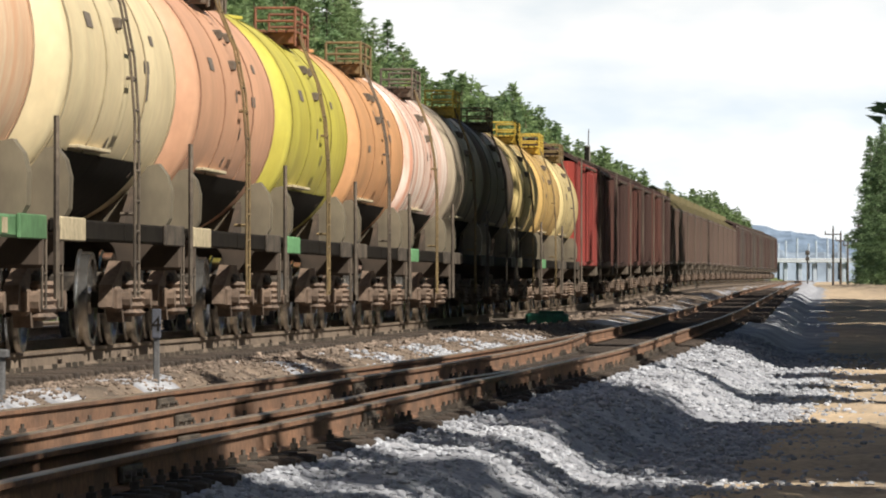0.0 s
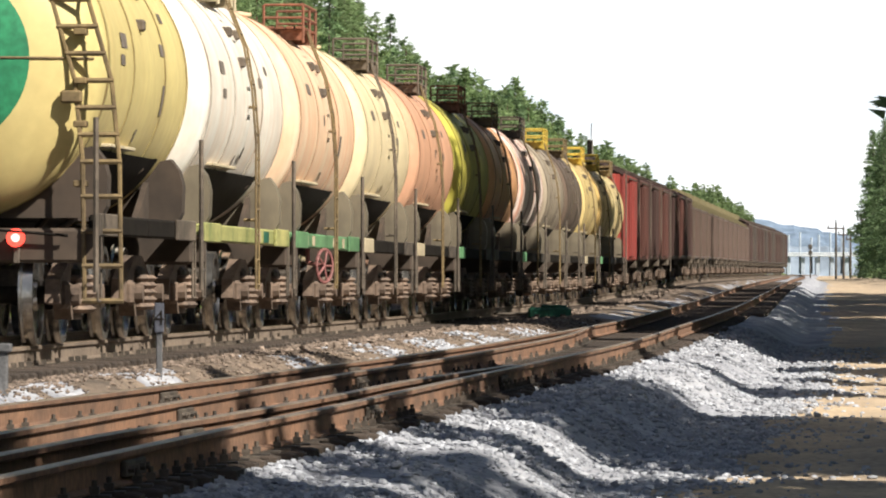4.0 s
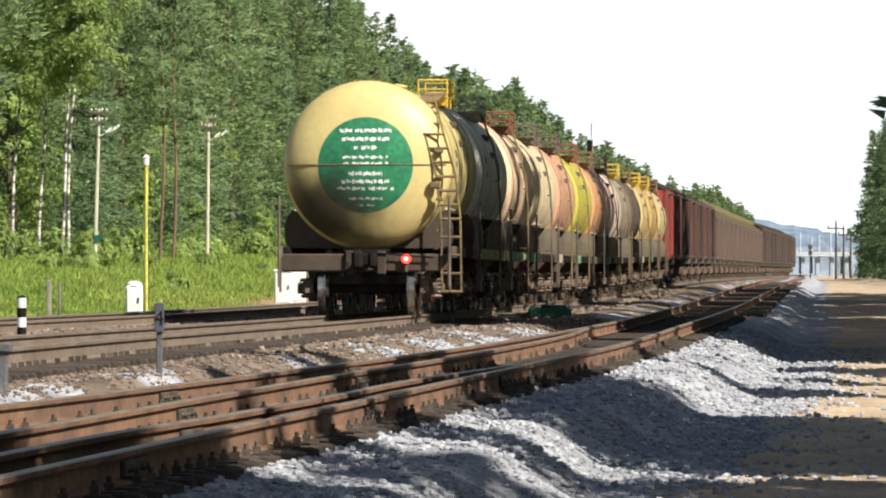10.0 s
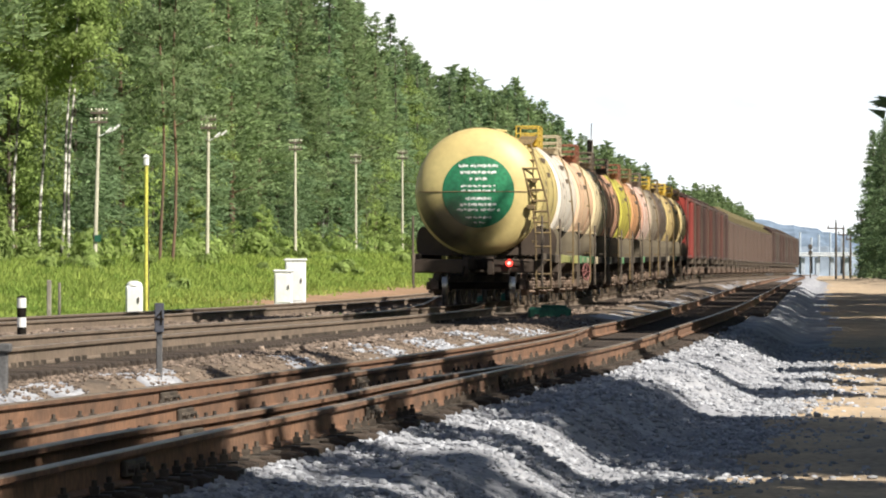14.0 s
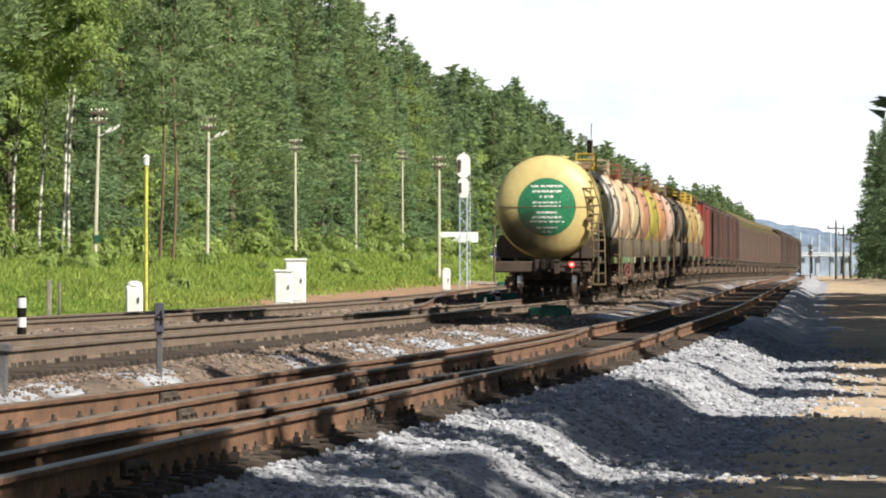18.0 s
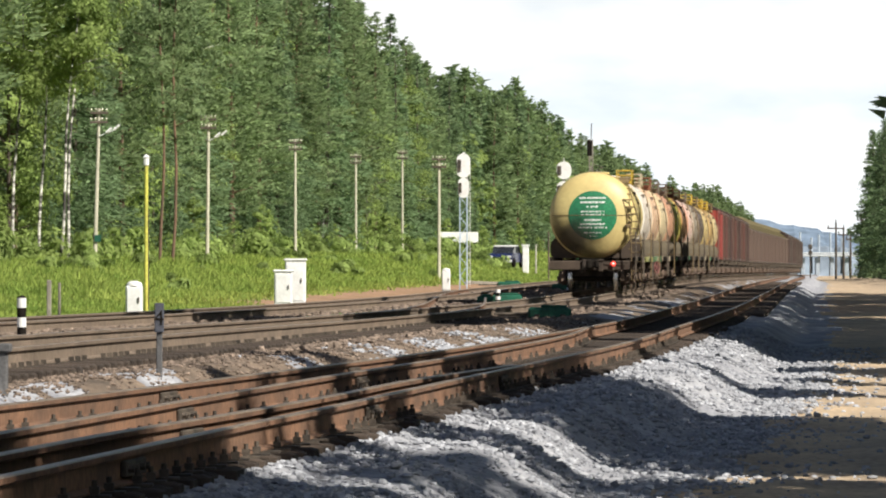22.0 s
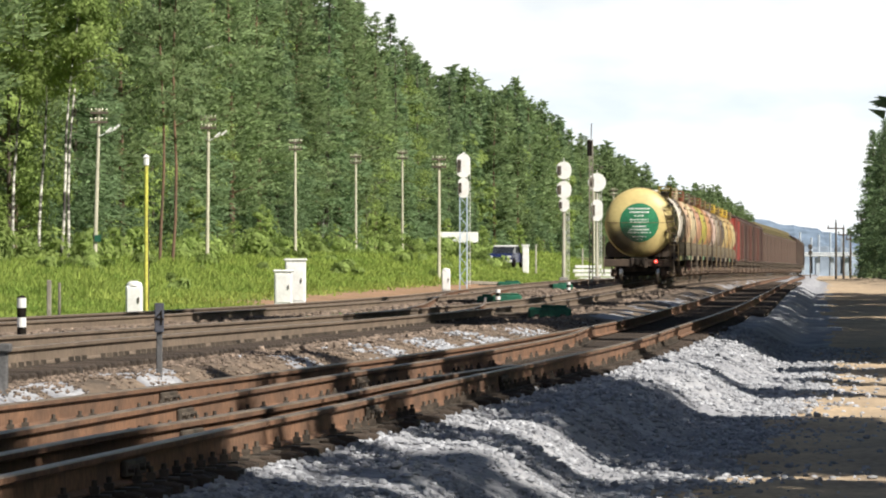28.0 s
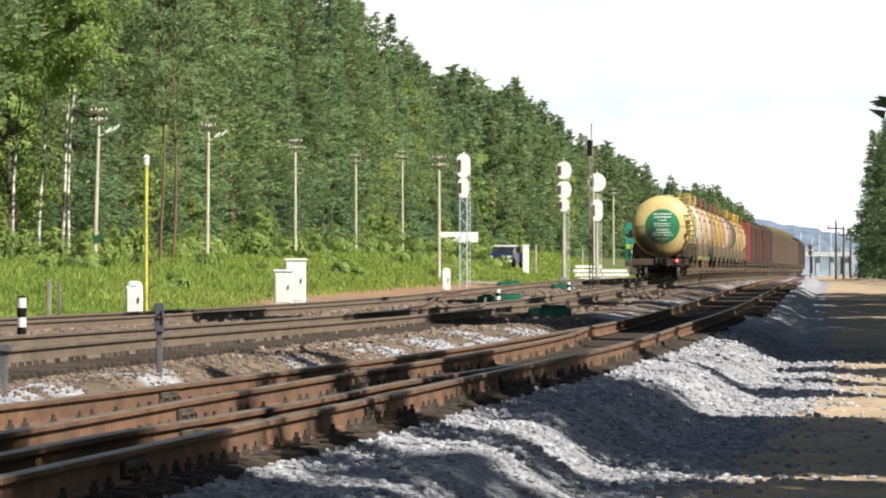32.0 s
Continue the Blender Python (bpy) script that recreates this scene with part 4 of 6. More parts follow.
def wagon(kind):
    body, roof = {"red": ("w_red", "w_dark"), "brown": ("w_brown", "w_dark"), "hopper": ("w_pink", "w_olive"), "grey": ("w_grey", "w_grey")}[kind]
    words = {"red": "dark red covered goods wagon with bright red ends", "brown": "red-brown covered goods wagon with a sliding door", "hopper": "faded pinkish hopper wagon with a dusty olive roof", "grey": "dusty grey-brown goods wagon"}[kind]
    t = root("hopper_wagon" if kind == "hopper" else "covered_wagon", pose(0, 0, 0), words, "goods wagon", "wagons of the goods train")
    wall = "w_redside" if kind == "red" else body
    L = WAGON_L - 0.95
    z0, z1, w = 1.12, (3.95 if kind != "hopper" else 3.6), 2.78
    for sx in (-1, 1):
        side = Shape().box((sx * (w / 2 - 0.04), 0, (z0 + z1) / 2), (0.06, L, z1 - z0), 0.01)
        for k in range(13):
            y = -L / 2 + 0.06 + k * (L - 0.12) / 12
            if abs(y) > 1.9 or kind == "hopper":
                side.box((sx * (w / 2 + 0.03), y, (z0 + z1) / 2), (0.09, 0.12, z1 - z0 - 0.02), 0.015)
        for z in (z0 + 0.06, z1 - 0.06):
            side.box((sx * (w / 2 + 0.02), 0, z), (0.1, L, 0.12), 0.015)
        side.out("side_wall", M[wall], t)
        if kind != "hopper":
            d = Shape().box((sx * (w / 2 + 0.09), 0.2, (z0 + z1) / 2 - 0.05), (0.07, 3.5, z1 - z0 - 0.3), 0.02)
            d = d.out("sliding_door", M[wall], t)
            for k in range(5):
                Shape().box((sx * (w / 2 + 0.14), -1.3 + k * 0.75, (z0 + z1) / 2 - 0.05), (0.03, 0.1, z1 - z0 - 0.4), 0.01).out("door_rib", M[wall], d)
            Shape().rod((sx * (w / 2 + 0.15), -3.6, z1 - 0.12), (sx * (w / 2 + 0.15), 3.6, z1 - 0.12), 0.03, 6).out("door_rail", M["steel_brown"], t)
        else:
            for k in (-1, 1):
                Shape().prism([(k * 4.6, z0), (k * 1.0, z0), (k * 1.9, 0.62), (k * 3.5, 0.62)], sx * 0.35, sx * 1.2).out("hopper_chute", M["steel_brown"], t)
        ld = Shape()
        for dy in (0, 0.36):
            ld.rod((sx * (w / 2 + 0.12), -L / 2 + 0.3 + dy, 0.6), (sx * (w / 2 + 0.12), -L / 2 + 0.3 + dy, z1 + 0.1), 0.02, 6)
        for z in np.arange(0.7, z1, 0.32):
            ld.rod((sx * (w / 2 + 0.12), -L / 2 + 0.3, z), (sx * (w / 2 + 0.12), -L / 2 + 0.66, z), 0.016, 6)
        ld.out("ladder", M["steel_brown"], t)
    for sy in (-1, 1):
        e = Shape().box((0, sy * (L / 2 - 0.03), (z0 + z1) / 2), (w - 0.02, 0.06, z1 - z0), 0.01)
        for x in (-1.1, -0.4, 0.4, 1.1):
            e.box((x, sy * (L / 2 + 0.04), (z0 + z1) / 2), (0.12, 0.1, z1 - z0), 0.015)
        e.out("end_wall", M[body], t)
        Shape().box((0, sy * (WAGON_L / 2 - 0.5), 0.98), (2.9, 0.14, 0.3), 0.03).out("headstock", M["steel_brown"], t)
        coupler(sy, t, WAGON_L)
        b = bogie(sy * (L / 2 - 1.9), t, detail=False)
        for dy in (-0.925, 0.925):
            wheelset(sy * (L / 2 - 1.9) + dy, b)
    Shape().box((0, 0, 1.0), (0.6, L, 0.3), 0.02).box((0, 0, 1.09), (w, L, 0.06), 0.01).out("underframe", M["steel_brown"], t)
    Shape().rod((0.5, -1, 0.75), (0.5, 0.3, 0.75), 0.18, 12).out("air_cylinder", M["steel_dark"], t)
    rise = 0.5 if kind != "hopper" else 0.75
    roof_shape(w + 0.1, z1, rise, L + 0.05).out("roof", M[roof], t)
    rw = Shape()
    for x in (-0.15, 0.15):
        rw.box((x, 0, z1 + rise + 0.14), (0.2, L - 1, 0.03), 0.005)
    for k in range(7):
        rw.box((0, -L / 2 + 0.8 + k * (L - 1.6) / 6, z1 + rise + 0.06), (0.5, 0.06, 0.14), 0.01)
    rw.out("roof_walkway", M["steel_brown"], t)
    if kind == "hopper":
        for y in (-4, -1.3, 1.3, 4):
            Shape().lathe([(z1 + rise * 0.8, 0.32), (z1 + rise + 0.12, 0.32), (z1 + rise + 0.16, 0.05)], "z", 14, (0.5, y, 0)).out("hatch", M[roof], t)
    return t


first = {k: wagon(k) for k in ("red", "brown", "hopper", "grey")}
fresh = set(first)
order = ["red"] + ["brown"] * 6 + ["hopper"] * 11 + ["brown", "grey", "brown", "brown", "grey"] * 3
for i, k in enumerate(order[:29]):
    if k in fresh:
        fresh.discard(k)
        car = first[k]
    else:
        car = copy_thing(first[k], pose(0, 0, 0))
        if k == "brown" and (i % 2 == 0 or i > 17):
            tagged(car, "dark brown covered goods wagon with a sliding door")
            for o in car.children_recursive:
                if o.name.split(".")[0] in ("side_wall", "sliding_door", "door_rib", "end_wall"):
                    repaint(o, M["w_dark"])
    train.append((car, TAIL_L + 12 * TANK_L + WAGON_L * (i + 0.5)))


# ---- lineside things ----
M["pole_pale"] = mat("pale_weathered_pole", (0.60, 0.575, 0.45), (0.42, 0.40, 0.31), rough=0.9, scale=2, fine=20, stretch=(4, 4, 0.4), bump=0.3)
M["insulator"] = mat("grimy_glazed_insulator", (0.55, 0.55, 0.38), (0.3, 0.3, 0.2), rough=0.3, scale=6, fine=30, bump=0)
def on_ground(x, y):
    return pose(x, y, float(ground_z(x, y)))


def telegraph_pole(x, y, h, lean=0.0, lamp=False):
    t = root("telegraph_pole", on_ground(x, y), "weathered wooden telegraph pole with two crossarms and insulators", "telegraph pole", "telegraph poles along the wood")
    Shape().rod((0, 0, -0.4), (lean * h, 0, h), 0.105, 10, 0.075).out("post", M["pole_pale"], t, shade=True)
    for z, w in ((h - 0.2, 0.8), (h - 0.62, 0.8)):
        Shape().box((lean * z, -0.12, z), (w, 0.09, 0.11), 0.01).out("crossarm", M["steel_brown"], t)
        for k in (-0.34, -0.15, 0.15, 0.34):
            Shape().rod((lean * z + k, -0.12, z + 0.05), (lean * z + k, -0.12, z + 0.13), 0.012, 6).lathe([(z + 0.09, 0.03), (z + 0.11, 0.05), (z + 0.16, 0.046), (z + 0.20, 0.028), (z + 0.205, 0.005)], "z", 8, (lean * z + k, -0.12, 0)).out("insulator", M["insulator"], t)
    if lamp:
        s = Shape().rod((lean * h, -0.1, h - 1.25), (lean * h + 0.75, -0.2, h - 0.95), 0.03, 6)
        for k in (0.32, 0.66):
            s.rod((lean * h + k, -0.2, h - 1.2 + k * 0.35), (lean * h + k + 0.26, -0.2, h - 0.98 + k * 0.35), 0.055, 8)
        s.out("lamp_arm", M["white"], t)
    return t


for x, y, h, lean, lamp in ((-15.7, 280, 7.2, 0.03, True), (-11.8, 311, 7.5, 0.01, True), (-9.1, 383, 7.4, 0, False), (-6.2, 442, 7.4, 0, False), (-3.2, 490, 8.3, 0, False), (-0.22, 346, 6.85, 0, False), (13.6, 560, 7.4, 0, False), (16.5, 602, 7.4, 0, False)):
    telegraph_pole(x, y, h, lean, lamp)
Shape().box((0.16, -0.16, 1.35), (0.3, 0.02, 0.3), 0.005).out("green_tag", M["green"], bpy.data.objects["telegraph_pole"], "small green number board")


def cabinet(x, y, w, d, h, words, rounded=True):
    t = root("relay_cabinet", on_ground(x, y), words, "relay cabinet", "white lineside cabinets")
    Shape().box((0, 0, 0.04), (w * 1.1, d * 1.1, 0.12), 0.01).out("plinth", M["concrete"], t)
    s = Shape().box((0, 0, 0.1 + h / 2), (w, d, h), 0.03)
    s.out("body", M["white"], t)
    if rounded:
        Shape().lathe([(0.1 + h, w * 0.5), (0.1 + h + w * 0.18, w * 0.42), (0.1 + h + w * 0.28, w * 0.2), (0.1 + h + w * 0.3, 0.01)], "z", 16).out("cap", M["white"], t, shade=True)
    else:
        Shape().box((0, 0, 0.1 + h + 0.04), (w * 1.12, d * 1.12, 0.07), 0.02).out("lid", M["white"], t)
    Shape().box((0, -d / 2 - 0.008, 0.1 + h / 2), (w * 0.8, 0.015, h * 0.84), 0.004).out("door", M["white"], t)
    Shape().box((w * 0.28, -d / 2 - 0.03, 0.1 + h * 0.55), (0.03, 0.04, 0.12), 0.005).out("handle", M["steel_dark"], t)
    return t


cabinet(-7.05, 142, 0.38, 0.34, 0.72, "small white lineside cabinet with a rounded cap, in the grass")
cabinet(-4.62, 180, 0.52, 0.45, 0.95, "white metal relay cabinet beside a taller one", False)
cabinet(-4.30, 181.4, 0.60, 0.5, 1.25, "tall white metal relay cabinet on the bank", False)
cabinet(0.12, 247, 0.34, 0.3, 0.80, "small white cabinet with a rounded cap beside a signal")

marker = root("marker_pole", on_ground(-6.80, 142.5), "thin yellow-painted marker pole with a white cap", "marker pole")
Shape().rod((0, 0, -0.3), (0.0, 0, 3.5), 0.05, 10, 0.045).out("post", M["yellow"], marker, shade=True)
Shape().rod((0, 0, 3.5), (0, 0, 3.68), 0.07, 10).lathe([(3.68, 0.09), (3.75, 0.02)], "z", 10).out("cap", M["white"], marker)
Shape().rod((0.05, -0.02, 0.2), (0.05, -0.02, 2.5), 0.012, 6).out("cable", M["steel_dark"], marker)
stake = root("wooden_stake", on_ground(-8.3, 131), "weathered grey wooden stake in the grass", "stake")
Shape().box((0, 0, 0.45), (0.1, 0.1, 1.1), 0.015).out("post", M["pole"], stake)
stake2 = root("wooden_stake", on_ground(-8.1, 131.3), "pale wooden stake with a pointed top", "stake")
Shape().rod((0, 0, -0.2), (0, 0, 0.95), 0.035, 8, 0.03).out("post", M["pole"], stake2)

# striped limit post between the running lines
lim = root("limit_post", on_ground(-5.42, 80), "short black and white striped limit post", "limit post")
for k in range(5):
    Shape().rod((0, 0, 0.0 + 0.125 * k), (0, 0, 0.125 * (k + 1)), 0.06, 14).out("band", M["white"] if k % 2 == 0 else M["black"], lim)
Shape().lathe([(0.625, 0.06), (0.65, 0.045), (0.66, 0.005)], "z", 14).out("cap", M["black"], lim)
for x, y in ((1.75, 198), (5.05, 250)):
    l2 = root("limit_post", on_ground(x, y), "short black and white striped limit post", "limit post")
    for k in range(4):
        Shape().rod((0, 0, 0.11 * k), (0, 0, 0.11 * (k + 1)), 0.08, 12).out("band", M["white"] if k % 2 else M["black"], l2)

# concrete distance post
M["plate_grey"] = mat("grey_blue_post_paint", (0.075, 0.08, 0.10), (0.05, 0.052, 0.065), rough=0.6, scale=6, fine=40, bump=0.1)
M["post_grey"] = mat("dark_weathered_concrete", (0.13, 0.128, 0.13), (0.08, 0.08, 0.082), rough=0.9, scale=4, fine=40, bump=0.25)
pick = root("distance_post", pose(-2.60, 57, float(ground_z(-2.6, 57))), "grey concrete distance post with a numbered plate", "distance post")
Shape().box((0, 0, 0.17), (0.055, 0.055, 0.62), 0.008).out("post", M["post_grey"], pick)
Shape().box((0, -0.01, 0.53), (0.085, 0.09, 0.27), 0.008).out("plate", M["plate_grey"], pick)
fc = bpy.data.curves.new("digit", 'FONT')
fc.body, fc.size, fc.extrude, fc.align_x = "4", 0.19, 0.002, 'CENTER'
fc.materials.append(M["black"])
dg = new("digit", fc)
dg.parent, dg.location, dg.rotation_euler = pick, (0, -0.058, 0.465), (radians(90), 0, 0)
stub = root("concrete_stub", pose(-3.45, 48.3, float(ground_z(-3.45, 48.3))), "low grey concrete stub with a broad flat cap", "concrete post")
Shape().box((0, 0, 0.1), (0.14, 0.14, 0.42), 0.012).out("post", M["post_grey"], stub)
Shape().box((0, 0, 0.335), (0.2, 0.2, 0.07), 0.012).out("cap", M["post_grey"], stub)


def light_signal(x, y, h, heads, words, lattice=False):
    t = root("light_signal", on_ground(x, y), words, "railway signal", "light signals")
    if lattice:
        for dx in (-0.16, 0.16):
            for dy in (-0.13, 0.13):
                Shape().box((dx, dy, h * 0.35), (0.05, 0.05, h * 0.7), 0.005).out("leg", M["mast_blue"], t)
        for k in range(int(h * 0.7 / 0.45)):
            s = 1 if k % 2 else -1
            Shape().rod((-0.16 * s, -0.13, 0.2 + k * 0.45), (0.16 * s, -0.13, 0.65 + k * 0.45), 0.016, 6).out("lacing", M["mast_blue"], t)
        Shape().rod((0, 0, h * 0.7), (0, 0, h), 0.07, 10).out("mast", M["white"], t)
    else:
        Shape().rod((0, 0, -0.2), (0, 0, h), 0.11, 12, 0.09).out("mast", M["mast_pale"], t, shade=True)
        Shape().box((0, 0, 0.15), (0.5, 0.5, 0.35), 0.04).out("foot", M["concrete"], t)
        Shape().rod((0, 0, h), (0, 0, h + 0.25), 0.03, 6).out("finial", M["white"], t)
    for z, w, hh in heads:
        n = 14
        out = []
        for k in range(n):
            a = math.pi * k / (n - 1)
            out.append((w / 2 * math.cos(a), hh / 2 - w / 2 + w / 2 * math.sin(a)))
        out += [(-w / 2 * math.cos(math.pi * k / (n - 1)), -(hh / 2 - w / 2) - w / 2 * math.sin(math.pi * k / (n - 1))) for k in range(n)]
        m = len(out)
        vs = [(a, -0.16, z + b) for a, b in out] + [(a, -0.13, z + b) for a, b in out]
        plate = Shape().add(vs, [tuple(range(m)), tuple(range(2 * m - 1, m - 1, -1))] + [(i, (i + 1) % m, m + (i + 1) % m, m + i) for i in range(m)]).out("head", M["white"], t)
        for k in (-1, 1):
            Shape().rod((0, 0.17, z + k * hh * 0.2), (0, 0.42, z + k * hh * 0.2 - 0.02), 0.11, 12, 0.10).out("hood", M["black"], plate)
        Shape().box((0, 0.02, z), (w * 0.5, 0.28, hh * 0.8), 0.03).out("lamp_case", M["steel_dark"], plate)
        Shape().box((-w * 0.3, -0.19, z), (w * 0.25, 0.06, hh * 0.5), 0.01).out("back_box", M["steel_dark"], plate)
    st = Shape()
    for dy in (0.18, 0.30):
        st.rod((dy, 0.12, 0.2), (dy, 0.12, h * 0.9), 0.014, 6)
    for z in np.arange(0.4, h * 0.9, 0.32):
        st.rod((0.18, 0.12, z), (0.30, 0.12, z), 0.01, 6)
    st.out("ladder", M["white"], t)
    return t


M["mast_blue"] = mat("blue_white_mast_paint", (0.48, 0.58, 0.70), (0.34, 0.44, 0.58), rough=0.5, scale=3, fine=20, bump=0.05)
M["mast_pale"] = mat("pale_concrete_mast", (0.52, 0.50, 0.42), (0.38, 0.365, 0.3), rough=0.8, scale=2, fine=20, bump=0.1)
z1 = float(ground_z(0.92, 280))
light_signal(0.92, 280, 5.95 - z1, [(5.35 - z1, 0.62, 1.1), (4.35 - z1, 0.5, 0.9)], "light signal on a blue-white lattice mast, white backing boards", True)
light_signal(6.80, 350, 6.8, [(6.35, 0.85, 1.0), (5.25, 0.85, 1.0), (4.4, 0.6, 0.75)], "three-headed light signal on a pale concrete mast")
light_signal(9.95, 402, 7.0, [(6.4, 1.15, 1.2), (4.6, 0.75, 1.4)], "light signal with a round white board on a pale mast")
bpy.data.objects["light_signal.002"]["label"] = "light signal with a round white board on a pale mast"

mast = root("radio_mast", on_ground(6.50, 273), "tall dark lattice mast between the running lines", "mast")
for dx, dy in ((-0.07, -0.07), (0.07, -0.07), (0.07, 0.07), (-0.07, 0.07)):
    Shape().box((dx, dy, 3.3), (0.045, 0.045, 6.6), 0.004).out("leg", M["pole"], mast)
for k in range(14):
    Shape().rod((-0.07, -0.07, 0.2 + k * 0.45), (0.07, -0.07, 0.55 + k * 0.45), 0.014, 5).rod((0.07, -0.07, 0.2 + k * 0.45), (-0.07, -0.07, 0.55 + k * 0.45), 0.014, 5).out("lacing", M["pole"], mast)
Shape().box((-0.06, 0, 6.2), (0.22, 0.2, 0.7), 0.03).out("equipment_box", M["black"], mast)
Shape().rod((0, 0, 6.6), (0.02, 0, 7.3), 0.025, 6).out("aerial", M["steel_dark"], mast)
Shape().rod((0.1, 0, 5.5), (0.55, 0, 5.35), 0.02, 6).rod((0.1, 0, 5.2), (0.55, 0, 5.35), 0.02, 6).out("stay", M["steel_dark"], mast)


def point_machine(x, y, length, turn=0):
    t = root("point_machine", on_ground(x, y) @ pose(0, 0, 0, 0, 0, turn), "green-painted point machine beside the rails", "point machine", "point machines")
    Shape().box((0, 0, 0.14), (length, 0.5, 0.26), 0.05).out("case", M["green"], t)
    Shape().box((length * 0.1, 0, 0.29), (length * 0.6, 0.44, 0.06), 0.02).out("lid", M["green"], t)
    Shape().rod((-length / 2 - 0.9, 0.0, 0.12), (-length / 2, 0.0, 0.12), 0.03, 8).out("throw_rod", M["steel_dark"], t)
    for k in (-1, 1):
        Shape().box((k * length * 0.3, -0.28, 0.05), (0.12, 0.1, 0.12), 0.01).out("clamp", M["steel_dark"], t)
    return t


for a in ((2.35, 137, 0.95), (2.05, 199, 0.95), (3.1, 291, 1.1), (4.95, 258, 0.85), (1.3, 191, 0.5)):
    point_machine(*a)

# pile of concrete slabs
pile = root("slab_pile", on_ground(11.6, 460), "stack of pale concrete slabs beside the track", "concrete slabs")
for k in range(4):
    for j in range(2 if k < 3 else 1):
        Shape().box((-1.0 + j * 2.05 + 0.12 * (k % 2), 0, 0.14 + k * 0.30), (1.95, 1.0, 0.22), 0.02).out("slab", M["white"], pile)
    for j in (-0.8, 0.8):
        Shape().box((j, 0, 0.0 + k * 0.30 + 0.005), (0.1, 1.0, 0.07)).out("batten", M["pole"], pile)

beam = root("concrete_beam", on_ground(2.1, 300) @ pose(0, 0, 0.22, 0, 2, 12), "pale weathered beam lying in the grass", "beam")
Shape().box((0, 0, 0), (2.1, 0.18, 0.16), 0.02).out("beam_body", M["pole"], beam)

# low pale hut roof behind the bushes
hut = root("lineside_hut", on_ground(1.0, 434), "low pale rendered hut half hidden by bushes", "hut")
hz = 3.0 - float(ground_z(1.0, 434))
Shape().box((0, 0, hz / 2 - 0.25), (2.4, 2.0, hz - 0.5), 0.02).out("wall", M["concrete"], hut)
Shape().box((0.05, 0, hz - 0.2), (2.8, 2.4, 0.75), 0.04).out("roof", M["white"], hut)
Shape().box((-0.5, -1.02, hz * 0.4), (0.7, 0.05, hz * 0.7), 0.01).out("door", M["pole"], hut)

# parked car on the bank
M["car_blue"] = mat("dark_blue_car_paint", (0.02, 0.03, 0.10), (0.015, 0.022, 0.07), rough=0.25, scale=2, fine=10, bump=0, spec=0.6)
M["glass"] = mat("dark_car_glass", (0.03, 0.035, 0.04), (0.02, 0.022, 0.026), rough=0.08, scale=2, fine=10, bump=0, spec=0.8)
car = root("parked_car", on_ground(4.25, 421) @ pose(0, 0, 0.18, 0, 0, -12), "dark blue car parked on the grassy bank", "car")
bd = Shape()
bd.prism([(-2.0, 0.35), (-2.05, 0.7), (-1.95, 0.9), (-0.9, 0.98), (1.9, 0.95), (2.05, 0.75), (2.0, 0.35)], -0.82, 0.82)
bd.out("body", M["car_blue"], car)
Shape().prism([(-1.1, 0.96), (-0.6, 1.42), (0.9, 1.45), (1.6, 0.95)], -0.72, 0.72).out("cabin", M["glass"], car)
Shape().prism([(-0.62, 1.42), (-0.55, 1.48), (0.85, 1.50), (0.92, 1.45)], -0.7, 0.7).out("roof", M["white"], car)
for sx in (-0.8, 0.8):
    for y in (-1.25, 1.3):
        Shape().lathe([(sx - 0.09, 0.2), (sx - 0.09, 0.3), (sx - 0.05, 0.32), (sx + 0.05, 0.32), (sx + 0.09, 0.3), (sx + 0.09, 0.2)], "x", 18, (0, y, 0.32), close=True).out("wheel", M["black"], car)
    Shape().box((sx * 0.8, -2.03, 0.72), (0.28, 0.06, 0.14), 0.02).out("headlight", M["white"], car)
Shape().box((0, -2.05, 0.42), (1.66, 0.1, 0.18), 0.03).out("bumper", M["white"], car)
gp = root("gate_post", on_ground(5.6, 422), "squat white-painted gate post", "gate post")
Shape().box((0, 0, 0.9), (0.45, 0.4, 2.0), 0.04).out("post", M["white"], gp)
Shape().box((0, 0, 1.95), (0.55, 0.5, 0.12), 0.03).out("cap", M["white"], gp)
for x, y in ((6.35, 425), (10.55, 470)):
    mp = root("marker_pole", on_ground(x, y), "slim pale marker pole at the wood's edge", "marker pole")
    Shape().rod((0, 0, -0.2), (0, 0, 2.2), 0.06, 8).out("post", M["mast_pale"], mp)
# ---- the distance: power line, road bridge, hills ----
def power_pole(x, y, h, w=2.2):
    t = root("power_pole", on_ground(x, y), "tall power-line pole with a broad crossarm", "power pole", "power poles beside the path")
    Shape().rod((0, 0, -0.3), (0, 0, h), 0.2, 10, 0.14).out("post", M["steel_dark"], t)
    Shape().box((0, 0, h - 0.9), (w, 0.16, 0.2), 0.02).out("crossarm", M["steel_dark"], t)
    for k in (-0.45, 0.0, 0.45):
        z = h - 0.8 if k else h
        Shape().rod((k * w, 0, z), (k * w, 0, z + 0.45), 0.1, 8, 0.06).out("insulator", M["steel_dark"], t)
    return t


power_pole(59.4, 940, 8.6, 2.6)
power_pole(60.8, 944, 7.6, 1.6)
power_pole(66.2, 985, 8.2, 4.2)
power_pole(64.1, 978, 7.0, 1.4)
power_pole(68.0, 1010, 8.6, 1.5)
power_pole(70.0, 1040, 10.5, 1.5)

